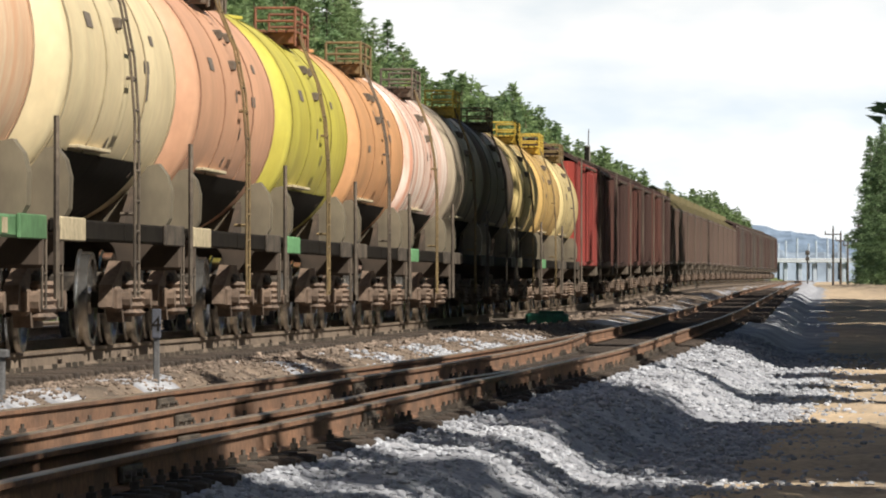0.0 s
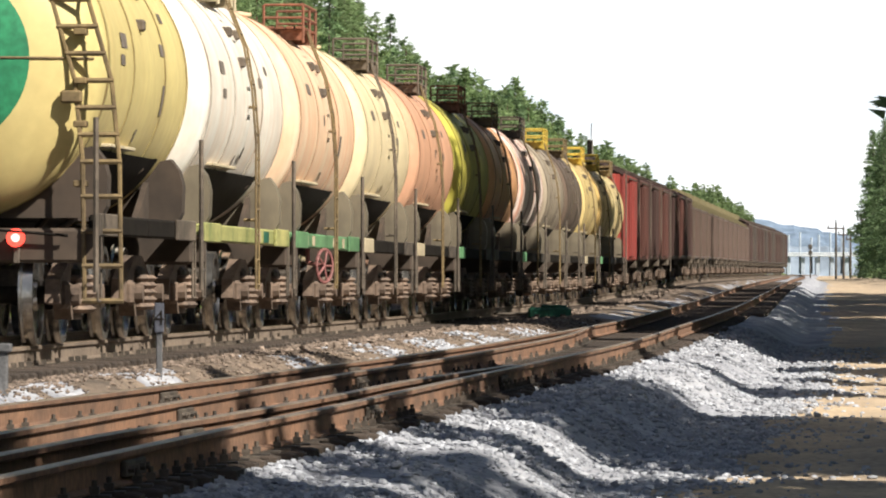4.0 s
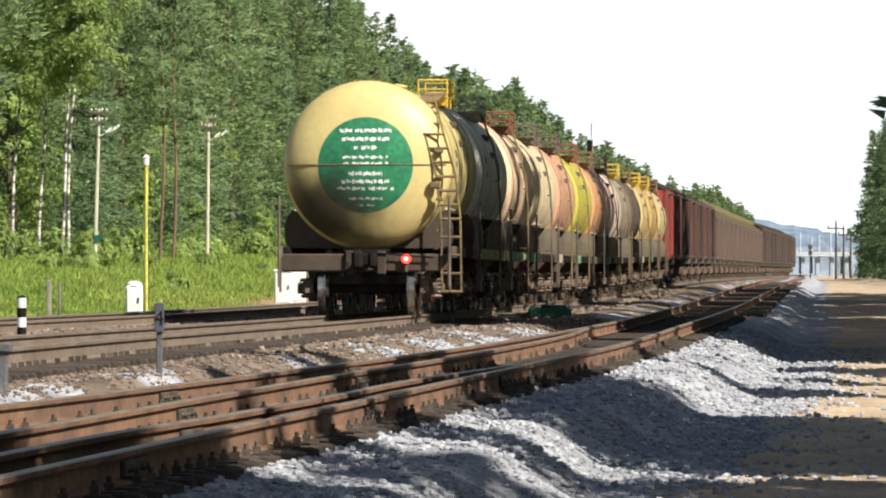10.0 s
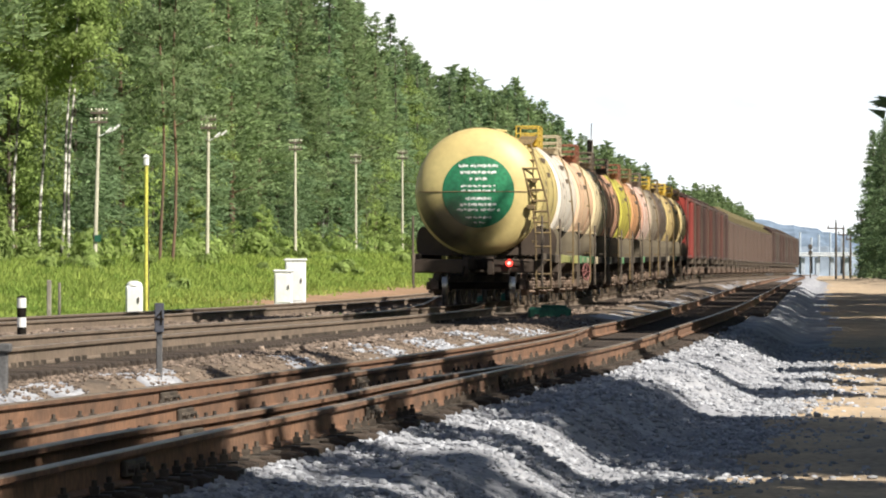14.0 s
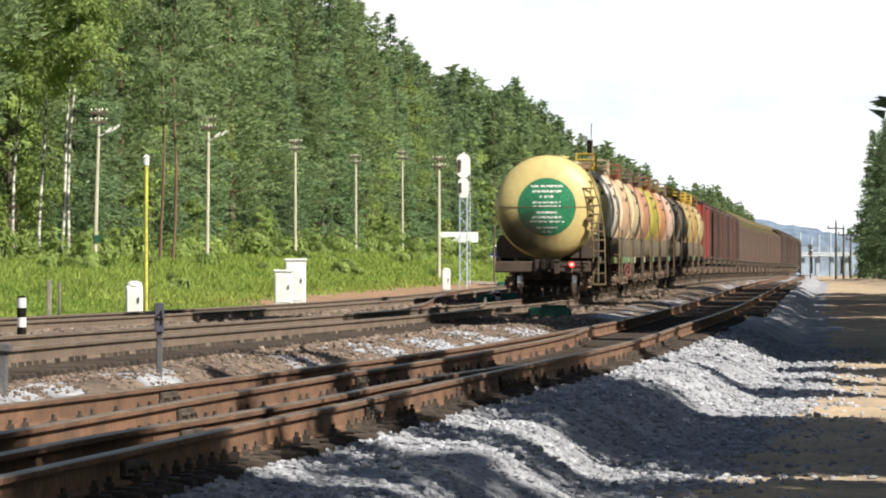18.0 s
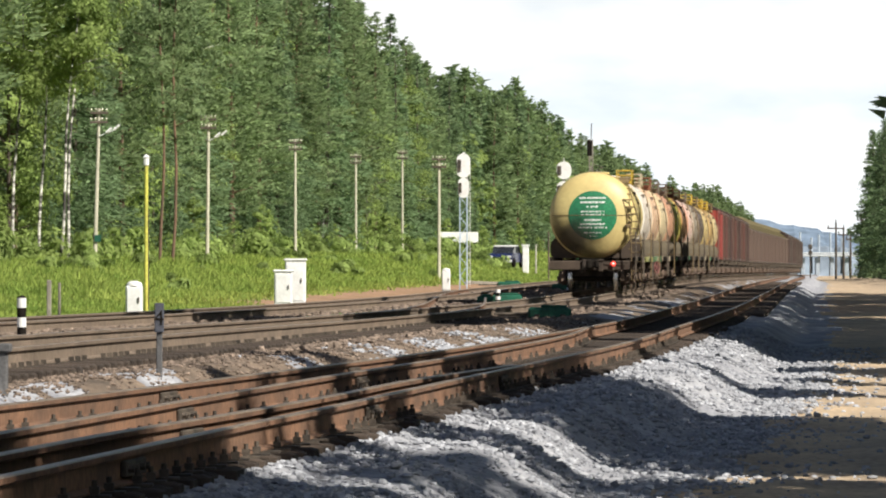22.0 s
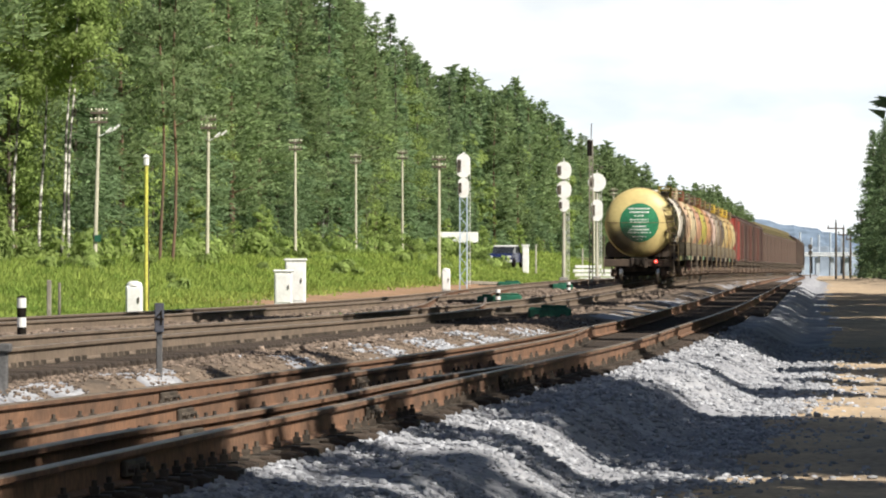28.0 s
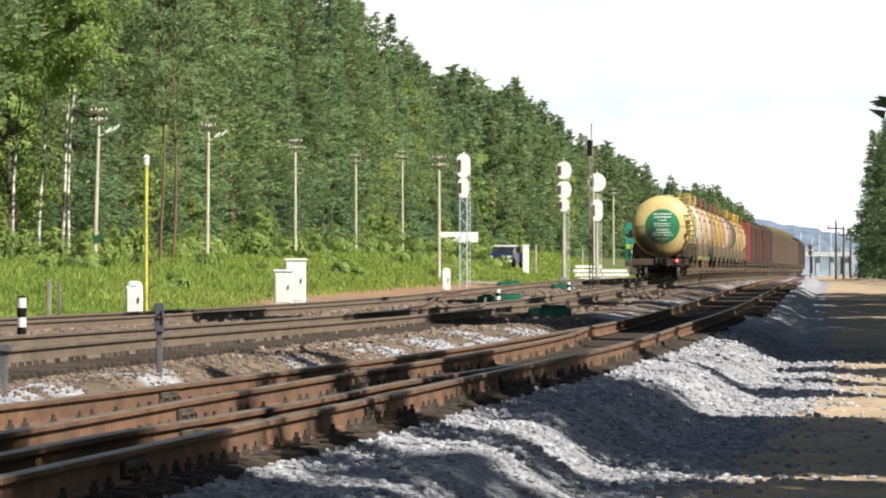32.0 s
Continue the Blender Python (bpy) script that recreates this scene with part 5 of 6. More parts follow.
s3 = root("light_signal", pose(47.25, 800, float(main_z(800)) - 0.3), "dark light signal far down the line", "railway signal", "light signals")
Shape().rod((0, 0, -0.1), (0, 0, 4.2), 0.09, 8).out("mast", M["steel_dark"], s3)
Shape().box((0, -0.1, 3.9), (0.55, 0.3, 0.6), 0.08).out("head", M["steel_dark"], s3)
Shape().box((0, -0.1, 3.1), (0.5, 0.3, 0.55), 0.08).out("head", M["steel_dark"], s3)

BY = 2400.0
# distance haze is mixed into these four base colours; no air makes it
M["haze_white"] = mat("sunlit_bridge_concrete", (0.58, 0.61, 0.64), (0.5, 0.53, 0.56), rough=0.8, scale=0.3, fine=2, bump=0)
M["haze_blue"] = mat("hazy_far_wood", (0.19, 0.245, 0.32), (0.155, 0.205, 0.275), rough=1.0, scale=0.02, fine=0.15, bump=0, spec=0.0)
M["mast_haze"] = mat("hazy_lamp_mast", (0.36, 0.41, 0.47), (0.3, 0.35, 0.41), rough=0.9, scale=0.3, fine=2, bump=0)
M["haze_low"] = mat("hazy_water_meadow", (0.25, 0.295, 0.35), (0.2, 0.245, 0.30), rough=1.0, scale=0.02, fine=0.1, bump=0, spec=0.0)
bridge = root("road_bridge", pose(0, BY, 0), "long concrete road bridge, paled in colour for haze", "bridge")
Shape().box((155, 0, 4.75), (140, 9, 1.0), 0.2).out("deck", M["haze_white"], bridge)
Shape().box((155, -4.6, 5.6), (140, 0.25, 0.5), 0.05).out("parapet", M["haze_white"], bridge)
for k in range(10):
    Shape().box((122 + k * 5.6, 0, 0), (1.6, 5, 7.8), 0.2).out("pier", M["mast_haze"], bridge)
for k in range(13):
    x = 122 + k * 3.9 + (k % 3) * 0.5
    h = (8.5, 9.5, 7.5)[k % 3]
    lm = root("bridge_mast", pose(x, BY + 4.9, 4.2), "pale mast behind the bridge, haze painted into its colour", "mast", "masts on the bridge")
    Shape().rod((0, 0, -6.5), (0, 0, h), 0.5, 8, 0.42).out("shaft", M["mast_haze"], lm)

lorry_mat = mat("red_lorry_paint", (0.55, 0.05, 0.06), (0.4, 0.04, 0.05), rough=0.5, scale=1, fine=6, bump=0)
lorry = root("red_lorry", pose(200, BY - 1.5, 5.3), "long red lorry driving over the bridge", "lorry")
Shape().box((1.5, 0, 2.25), (13.5, 2.5, 2.7), 0.1).out("box_body", lorry_mat, lorry)
Shape().box((-7.0, 0, 1.9), (2.4, 2.4, 2.4), 0.3).out("cab", lorry_mat, lorry)
Shape().box((-8.1, 0, 2.4), (0.3, 2.0, 0.9), 0.08).out("windscreen", M["glass"], lorry)
for x in (-6.8, -1.0, 4.6, 6.0):
    Shape().rod((x, -1.2, 0.5), (x, 1.2, 0.5), 0.5, 16).out("wheel", M["black"], lorry)


def hill(name, y, x0, x1, n, tops, material, words, base=-30):
    """A wooded ridge with a ragged top, rounded away at the back."""
    rnd = np.random.default_rng(3)
    xs = np.linspace(x0, x1, n)
    top = np.interp(xs, [a for a, b in tops], [b for a, b in tops])
    top = top + 0.35 * rnd.normal(size=n) + 0.8 * np.sin(xs * 0.05) + 0.5 * np.sin(xs * 0.23)
    verts, faces = [], []
    prof = [(0, 0.0), (6, 0.55), (18, 0.86), (40, 1.0), (160, 0.9), (400, 0.0)]
    for i in range(n):
        for d, f in prof:
            verts.append((xs[i], y + d, base + (top[i] - base) * f))
    k = len(prof)
    for i in range(n - 1):
        for j in range(k - 1):
            faces.append((i * k + j, (i + 1) * k + j, (i + 1) * k + j + 1, i * k + j + 1))
    return tagged(quick(name, verts, faces, material), words, "hill", kind="structure")


# both ridges carry their haze as a pale blue paint
hill("backdrop_ridge", 3300, -700, 900, 500, [(-700, 34), (100, 30), (158, 26), (190, 22), (225, 17), (320, 10), (900, 8)], M["haze_blue"], "wooded ridge on the horizon, tinted blue for haze")
hill("backdrop_meadow", 2650, 60, 420, 120, [(60, 8), (140, 9), (200, 7), (420, 4)], M["haze_low"], "meadow and water below the ridge, paled in colour for haze")

# ---- green diesel locomotive coming up the second line ----
M["loco_green"] = mat("green_locomotive_paint", (0.02, 0.20, 0.13), (0.012, 0.13, 0.085), rough=0.4, scale=1.5, fine=12, bump=0.03)
M["loco_stripe"] = mat("yellow_green_stripe_paint", (0.42, 0.55, 0.06), (0.3, 0.42, 0.05), rough=0.45, scale=2, fine=12, bump=0)
loco = root("diesel_locomotive", pose(0, 0, 0), "green diesel locomotive with a yellow-green stripe", "locomotive")
Shape().prism([(-8.2, 1.15), (-8.35, 1.9), (-8.15, 2.35), (-7.85, 3.35), (-7.5, 3.75), (7.5, 3.75), (7.85, 3.35), (8.2, 2.2), (8.2, 1.15)], -1.5, 1.5).out("body", M["loco_green"], loco)
rf = Shape()
vs, nn = [], 9
arc = [(-1.5 + 3.0 * i / (nn - 1), 3.74 + 0.32 * math.sin(math.pi * i / (nn - 1))) for i in range(nn)]
rf.add([(x, -7.55, z) for x, z in arc] + [(x, 7.55, z) for x, z in arc], [tuple(range(nn)), tuple(range(2 * nn - 1, nn - 1, -1))] + [(i, i + 1, nn + i + 1, nn + i) for i in range(nn - 1)] + [(0, nn, 2 * nn - 1, nn - 1)])
rf.out("roof", M["steel_dark"], loco)
for sx in (-0.72, 0.72):
    Shape().box((sx, -8.07, 2.85), (1.1, 0.06, 0.72), 0.03, pose(0, 0, 0, 16.7)).out("windscreen", M["glass"], loco)
    Shape().rod((sx * 1.35, -8.25, 1.75), (sx * 1.35, -8.42, 1.75), 0.13, 14).out("headlight", M["white"], loco)
for sx in (-1, 1):
    Shape().box((sx * 1.51, 0, 2.1), (0.03, 16.2, 0.28)).out("stripe", M["loco_stripe"], loco)
    Shape().box((sx * 1.52, -7.0, 2.85), (0.03, 0.8, 0.7), 0.01).out("side_window", M["glass"], loco)
    Shape().box((sx * 1.525, -5.6, 2.2), (0.04, 0.7, 1.9), 0.01).out("cab_door", M["loco_green"], loco)
    for k in range(8):
        Shape().box((sx * 1.525, -3.5 + k * 1.05, 2.9), (0.05, 0.8, 0.6), 0.01).out("grille", M["steel_dark"], loco)
Shape().box((0, -8.34, 2.08), (2.9, 0.08, 0.28), 0.02).out("stripe", M["loco_stripe"], loco)
Shape().box((0, -8.1, 0.95), (3.0, 0.5, 0.4), 0.04).box((0, -8.2, 0.45), (2.4, 0.16, 0.5), 0.03).out("buffer_beam", M["steel_dark"], loco)
Shape().box((0, 0, 1.0), (2.7, 15.5, 0.35), 0.04).out("underframe", M["steel_dark"], loco)
Shape().rod((-0.4, -6.8, 4.0), (0.4, -6.8, 4.0), 0.16, 10).out("horn", M["steel_brown"], loco)
coupler(-1, loco, 17.0)
for y in (-4.9, 4.9):
    b = bogie(y, loco)
    for dy in (-1.5, 0, 1.5):
        wheelset(y + dy, b)
# ---- trees ----
def leaf_cloud(rnd, centres, radii, count, size, flat=0.6, wide=0.8, loose=0.33):
    """Small leaf sprays scattered through clumps."""
    c = np.asarray(centres, float)
    r = np.asarray(radii, float)
    pick = rnd.choice(len(c), count, p=r**2 / (r**2).sum())
    d = rnd.normal(size=(count, 3))
    d /= np.linalg.norm(d, axis=1)[:, None]
    d *= (rnd.uniform(0.35, 1.0, count) ** 0.5)[:, None]
    p = c[pick] + d * r[pick][:, None] * np.array([1, 1, flat])
    # each spray faces outward from its clump, more or less
    out = (p - c.mean(0)) * np.array([1, 1, 0.15])
    face = d * 0.6 + out / (1e-3 + np.linalg.norm(out, axis=1)[:, None]) * 0.9 + np.array([0, 0, 0.3]) + rnd.normal(size=(count, 3)) * loose
    face /= np.linalg.norm(face, axis=1)[:, None]
    u = rnd.normal(size=(count, 3))
    u -= (u * face).sum(1)[:, None] * face
    u /= np.linalg.norm(u, axis=1)[:, None]
    w = np.cross(face, u)
    s = size * rnd.uniform(0.6, 1.4, count)[:, None]
    verts = np.stack((p - u * s, p + w * s * wide, p + u * s - np.array([0, 0, 0.25]) * s), 1)
    return verts.reshape(-1, 3), np.arange(count * 3).reshape(-1, 3)


def sprays(rnd, tips, aims, spread, count, length, width, droop):
    """Thin tufts of needles fanned out along branches. tips: where each branch's foliage sits; aims: its outward way."""
    pick = rnd.choice(len(tips), count, p=spread ** 1.4 / (spread ** 1.4).sum())
    along = rnd.uniform(-1, 1, count)[:, None]
    side = np.stack((-aims[pick, 1], aims[pick, 0], np.zeros(count)), 1)
    p = tips[pick] + aims[pick] * along * spread[pick][:, None] + side * (rnd.normal(size=count) * 0.55 * spread[pick] * (1.15 - 0.5 * along[:, 0]))[:, None]
    p[:, 2] += rnd.normal(size=count) * 0.10 * (0.5 + spread[pick]) - droop * (along[:, 0] + 0.3) * spread[pick]
    d = aims[pick] * 0.9 + side * rnd.normal(size=(count, 1)) * 0.7 + rnd.normal(size=(count, 3)) * 0.35 + np.array([0, 0, 0.25 - droop])
    d /= np.linalg.norm(d, axis=1)[:, None]
    w = rnd.normal(size=(count, 3))
    w -= (w * d).sum(1)[:, None] * d
    w /= np.linalg.norm(w, axis=1)[:, None]
    s = rnd.uniform(0.6, 1.4, count)[:, None]
    verts = np.stack((p - w * width * s, p + w * width * s, p + d * length * s), 1)
    return verts.reshape(-1, 3), np.arange(count * 3).reshape(-1, 3)


TREE_HEIGHT = {"pine": 22.0, "spruce": 21.0, "birch": 17.0, "broad": 13.0}


def tree_parts(kind, rnd, fine=True):
    """Trunk with limbs, and crown, of one tree of a kind, about its own height."""
    h = TREE_HEIGHT[kind]
    t = Shape()
    lean = rnd.uniform(-0.02, 0.02, 2)
    at = lambda z: (lean[0] * z + 0.15 * math.sin(z * 0.25 + lean[0] * 90), lean[1] * z, z)
    r0 = {"pine": 0.2, "spruce": 0.2, "birch": 0.13, "broad": 0.17}[kind]
    zs = np.linspace(-0.6, h * 0.95, 9)
    for a, b in zip(zs, zs[1:]):
        t.rod(at(a), at(b), r0 * (1 - 0.85 * max(a, 0) / h), 7, r0 * (1 - 0.85 * max(b, 0) / h))
    ph = rnd.uniform(0, 6.28, 4)
    if kind in ("pine", "spruce"):
        # whorls of branches up the stem, longest low down, short and steep at the tip
        low, wide = {"pine": (0.17, 3.0), "spruce": (0.06, 2.7)}[kind]
        tips, aims, spread = [], [], []
        z = h * low
        while z < h * 0.985:
            f = (z / h - low) / (1 - low)
            if kind == "spruce":
                env = (1 - f) ** 0.8 + 0.05
            else:
                env = 0.82 + 0.18 * math.sin(math.pi * f / 0.5) if f < 0.5 else 0.05 + 0.77 * ((1 - f) / 0.5) ** 0.8
            for k in range(int(rnd.integers(4, 7))):
                a = rnd.uniform(0, 6.28)
                lobes = 1 + 0.22 * math.sin(2 * a + ph[0] + 9 * f) + 0.16 * math.sin(3 * a + ph[1] - 14 * f)
                ln = wide * env * lobes * rnd.uniform(0.45, 1.2)
                up = (0.25 if kind == "pine" else -0.16) * ln + 0.5 * f * ln + rnd.normal() * 0.12
                out = np.array([math.cos(a), math.sin(a), 0.0])
                c = np.array(at(z)) + out * ln * 0.62 + np.array([0, 0, up * 0.7])
                tips.append(c)
                aims.append(out)
                spread.append(max(0.16, ln * 0.42))
                if fine is True and rnd.random() < 0.5:
                    t.rod(at(z), tuple(np.array(at(z)) + out * ln * 0.9 + np.array([0, 0, up])), 0.04 * (1 - 0.7 * f), 4, 0.01)
            z += (0.62 if kind == "pine" else 0.55) * rnd.uniform(0.7, 1.5) * (1 - 0.4 * f)
        for k in range(5):  # the leading shoot
            tips.append(np.array(at(h * (0.95 + 0.012 * k))))
            aims.append(np.array([math.cos(k * 2.4), math.sin(k * 2.4), 0.0]))
            spread.append(0.16)
        tips, aims, spread = np.array(tips), np.array(aims), np.array(spread)
        count, length, width = {True: (8500, 0.40, 0.078), False: (3600, 0.62, 0.15)}.get(fine, (1700, 0.85, 0.24))
        v, f = sprays(rnd, tips, aims, spread, count, length, width, 0.05 if kind == "pine" else 0.3)
        return t, v, f, h
    # clumps of foliage fill an uneven envelope round the trunk
    low, wide, n = {"birch": (0.24, 2.2, 190), "broad": (0.08, 3.0, 200)}[kind]
    if not fine:
        n = n // 2
    cs, rs = [], []
    for k in range(n):
        f = rnd.uniform(0, 1) ** 0.95
        env = (math.sin(math.pi * min(1, 0.2 + 0.72 * f)) ** 0.75) * (0.85 if f > 0.9 else 1)
        a = rnd.uniform(0, 6.28)
        lobes = 1 + 0.22 * math.sin(2 * a + ph[0] + 9 * f) + 0.16 * math.sin(3 * a + ph[1] - 14 * f)
        rr = wide * env * lobes * math.sqrt(rnd.uniform(0.12, 1))
        z = h * (low + (0.985 - low) * f)
        p = (at(z)[0] + rr * math.cos(a), at(z)[1] + rr * math.sin(a), z - 0.12 * rr)
        cs.append(p)
        rs.append(rnd.uniform(0.42, 0.85) * (0.65 if f > 0.9 else 1))
        if k % 8 == 0 and fine:
            t.rod(at(max(1, z - rr * 0.4)), p, 0.045, 4, 0.012)
    count, size = {"birch": (7000, 0.13), "broad": (6200, 0.15)}[kind] if fine else (2200, 0.36)
    v, f = leaf_cloud(rnd, cs, rs, count, size, 0.65, 0.7, 0.5)
    return t, v, f, h


TREE_WORDS = {"pine": "tall pine with a ragged dark green crown", "spruce": "dark spruce with drooping tiers of needles", "birch": "slender white-barked birch with light green leaves", "broad": "leafy deciduous tree with a bright green crown"}
TREE_MATS = {"pine": ("trunk", "pine"), "spruce": ("spruce_bark", "spruce"), "birch": ("birch", "leaf"), "broad": ("spruce_bark", "leaf")}
stock = {}
for kind, n in (("pine", 5), ("spruce", 4), ("birch", 3), ("broad", 2)):
    for k in range(n):
        rnd = np.random.default_rng(100 + 7 * k + len(kind) * 31)
        t, v, f, h = tree_parts(kind, rnd)
        r = root(kind + "_tree" if kind != "broad" else "deciduous_tree", pose(0, 0, -500), TREE_WORDS[kind], kind + " tree" if kind != "broad" else "tree", "trees of the wood")
        t.out("trunk", M[TREE_MATS[kind][0]], r, shade=True)
        quick("crown", v.tolist(), f.tolist(), M[TREE_MATS[kind][1]], r)
        stock.setdefault(kind, []).append(r)
for kind in ("pine", "spruce", "broad"):  # plainer trees for the far side of the path and for young growth
    for k in range(3):
        rnd = np.random.default_rng(300 + 7 * k + len(kind) * 31)
        t, v, f, h = tree_parts(kind, rnd, False)
        r = root(kind + "_tree" if kind != "broad" else "deciduous_tree", pose(0, 0, -500), TREE_WORDS[kind], kind + " tree" if kind != "broad" else "tree", "trees beside the path")
        t.out("trunk", M[TREE_MATS[kind][0]], r, shade=True)
        quick("crown", v.tolist(), f.tolist(), M[TREE_MATS[kind][1]], r)
        stock.setdefault(kind + "_plain", []).append(r)
used = set()


def plant(kind, x, y, scale=1.0, group="", stretch=0.0):
    src = random.choice(stock[kind])
    z = float(ground_z(x, y))
    m = pose(x, y, z, 0, 0, random.uniform(0, 360))
    if src.name not in used:
        used.add(src.name)
        ob = src
        ob.matrix_world = m
    else:
        ob = copy_thing(src, m)
    ob.scale = (scale, scale, scale) if stretch else (scale, scale, scale * random.uniform(0.92, 1.08))
    if group:
        ob["group"] = group
    return ob


def tree_tops(y):
    """Level of the wood's highest tops along the line."""
    return np.interp(y, [280, 430, 455, 480, 533, 565, 597, 640, 662, 690, 740, 793, 850, 900, 950, 1000], [28.0, 26.5, 23.4, 26.0, 28.8, 27.2, 24.2, 21.0, 20.6, 22.8, 24.0, 25.6, 24.8, 24.2, 23.2, 20.5])


def wood():
    """The wood beyond the tracks, in ragged rows along the line."""
    random.seed(11)
    edge = lambda y: float(main_x(y)) - 33.5
    deep = []  # trees that stand behind others, joined with the far wood
    y = 282.0
    while y < 985:
        for row in range(4):
            if row == 0 or random.random() < 0.94:
                kind = random.choices(("pine", "spruce", "birch", "broad"), (0.50, 0.36, 0.08, 0.06) if row < 1 else (0.58, 0.42, 0, 0))[0]
                if row == 0 and y < 330 and random.random() < 0.55:
                    kind = random.choice(("birch", "broad"))
                x, yy = edge(y) - row * 3.6 + random.uniform(-1.6, 1.6), y + random.uniform(-2, 2)
                room = float(tree_tops(yy)) - float(ground_z(x, yy))
                size = room / TREE_HEIGHT[kind] * random.choice((1.0, random.uniform(0.84, 0.96), random.uniform(0.72, 0.88))) * (0.86 if row == 0 else 1)
                if kind in ("birch", "broad"):
                    size = min(size, random.uniform(0.85, 1.2))
                if row > 1 and y > 520:
                    deep.append((x, yy, size * TREE_HEIGHT[kind]))
                    continue
                plant(kind + ("_plain" if (row == 3 or y > 620) and kind in ("pine", "spruce", "broad") else ""), x, yy, size, "trees of the wood", 1.0)
        y += 3.9 + y * 0.0042
    # young growth under the wood's edge
    y = 262.0
    while y < 820:
        plant(random.choice(("broad_plain", "broad_plain", "broad_plain", "spruce_plain")), edge(y) + random.uniform(0.2, 3.6), y, random.uniform(0.13, 0.3), "bushes at the wood's edge")
        y += 2.8 + y * 0.006

    # the wood beyond, joined
    V, F = [], []

    def far_tree(x, y, height):
        co = random.choice(coarse) * (height / 21.5)
        a = random.uniform(0, 6.28)
        c, s = math.cos(a), math.sin(a)
        co = np.stack((co[:, 0] * c - co[:, 1] * s, co[:, 0] * s + co[:, 1] * c, co[:, 2]), 1)
        F.append(np.arange(len(co)).reshape(-1, 3) + 3 * sum(len(f) for f in F))
        V.append(co + np.array([x, y, float(ground_z(x, y))]))

    coarse = [tree_parts(k, np.random.default_rng(500 + i), 0.4)[1] for i, k in enumerate(("pine", "spruce", "pine"))]
    for x, y, height in deep:
        far_tree(x, y, height)
    y = 1030.0
    while y < 1340:
        for row in range(3):
            far_tree(edge(y) - row * 5 + random.uniform(-2, 2), y + random.uniform(-3, 3), (19.5 + 1.6 * math.sin(y * 0.012)) * random.uniform(0.84, 1.04))
        y += 8
    # lower trees where the line bends away
    y = 1100.0
    while y < 1900:
        for row in range(2):
            far_tree(float(main_x(y)) - 21 - 5 * row + random.uniform(-3, 3), y, (14.6 + (y - 1100) * 0.003 + 1.2 * math.sin(y * 0.02)) * random.uniform(0.86, 1.06))
        y += 8
    tagged(quick("far_wood", np.concatenate(V).tolist(), np.concatenate(F).tolist(), M["pine"]), "dark conifer wood far along the line", "wood", kind="stuff")


def right_wood():
    """Pines along the path; their shade falls across the tracks."""
    random.seed(5)
    # close by, in stands with narrow rides between them; u counts across the sun's rays
    for u0, u1 in ((-30.0, 26.4), (26.9, 32.1), (32.6, 36.8), (38.8, 53.2), (59.6, 62.6), (66.5, 68.5), (73.5, 75.0), (81.0, 84.0)):
        inset = 1.8 if u1 < 55 else 1.0
        n = max(1, round((u1 - u0 - 2 * inset) / 1.4) + 1)
        for k in range(n):
            u = (u0 + u1) / 2 if n == 1 else u0 + inset + (u1 - u0 - 2 * inset) * k / (n - 1)
            edge_tree = k in (0, n - 1)
            for row in range(2 if u1 < 55 else 1):
                out = row * 3.2 + random.uniform(-0.3, 2.0)
                y = (u - 0.682 * (RIGHT_X + out)) / 0.7675
                kind = "pine" if u1 < 55 and (edge_tree or random.random() < 0.6) else "spruce"
                plant(kind + "_plain", RIGHT_X + out + 0.0535 * max(y, 0), y, random.uniform(0.84, 0.92) if u > 26 else random.uniform(0.92, 1.0), "trees beside the path")
    # younger trees along the path's edge
    y = 106.0
    while y < 340:
        x = RIGHT_X + 0.0535 * y + random.uniform(-0.5, 1.5) + 0.02 * max(0.0, y - 200)
        plant(random.choice(("pine_plain", "spruce_plain")), x, y, random.uniform(0.66, 0.78), "trees beside the path")
        y += random.choice((3, 4, 4, 5, 9))
    y = 100.0
    while y < 950:
        x = RIGHT_X + 0.0535 * max(y, 0) + random.uniform(-0.6, 1.2) + 0.02 * max(0.0, min(y, 345) - 200)
        if y > 430:
            x = max(x, 0.0672 * y + 1.3 + random.uniform(0, 3))
        for row in range(3 if y < 130 else 2):
            if random.random() < 0.9:
                kind = "spruce" if y > 430 and row == 0 else random.choice(("pine", "pine", "spruce"))
                plant(kind + ("_plain" if y < 345 else ""), x + row * 3.4 + random.uniform(-1, 1), y + random.uniform(-1.2, 1.2), random.uniform(0.88, 1.05) if y < 345 else 0.00108 * y * random.uniform(0.78, 1.12), "trees beside the path")
        y += random.choice((3, 4, 4, 6, 8) if y < 110 else (5, 6, 7, 8, 11)) + (y > 420) * 3


RIGHT_X = 11.2
wood()
right_wood()
# taller pines that stand forward of the rest
for x, y, s in ((13.3, 105, 1.12), (13.6, 108, 1.16), (14.4, 111, 1.2), (13.4, 113, 1.16), (14.2, 116, 1.14), (14.0, 122, 0.96), (14.2, 127.5, 0.96), (14.7, 131, 0.98), (19.2, 174.5, 1.24), (19.8, 172.1, 1.2), (19.6, 207, 0.98), (24.4, 256.4, 1.14), (24.6, 260.0, 1.14), (24.8, 270.4, 1.1), (24.4, 275, 1.1)):
    plant("pine_plain", x, y, s, "trees beside the path")


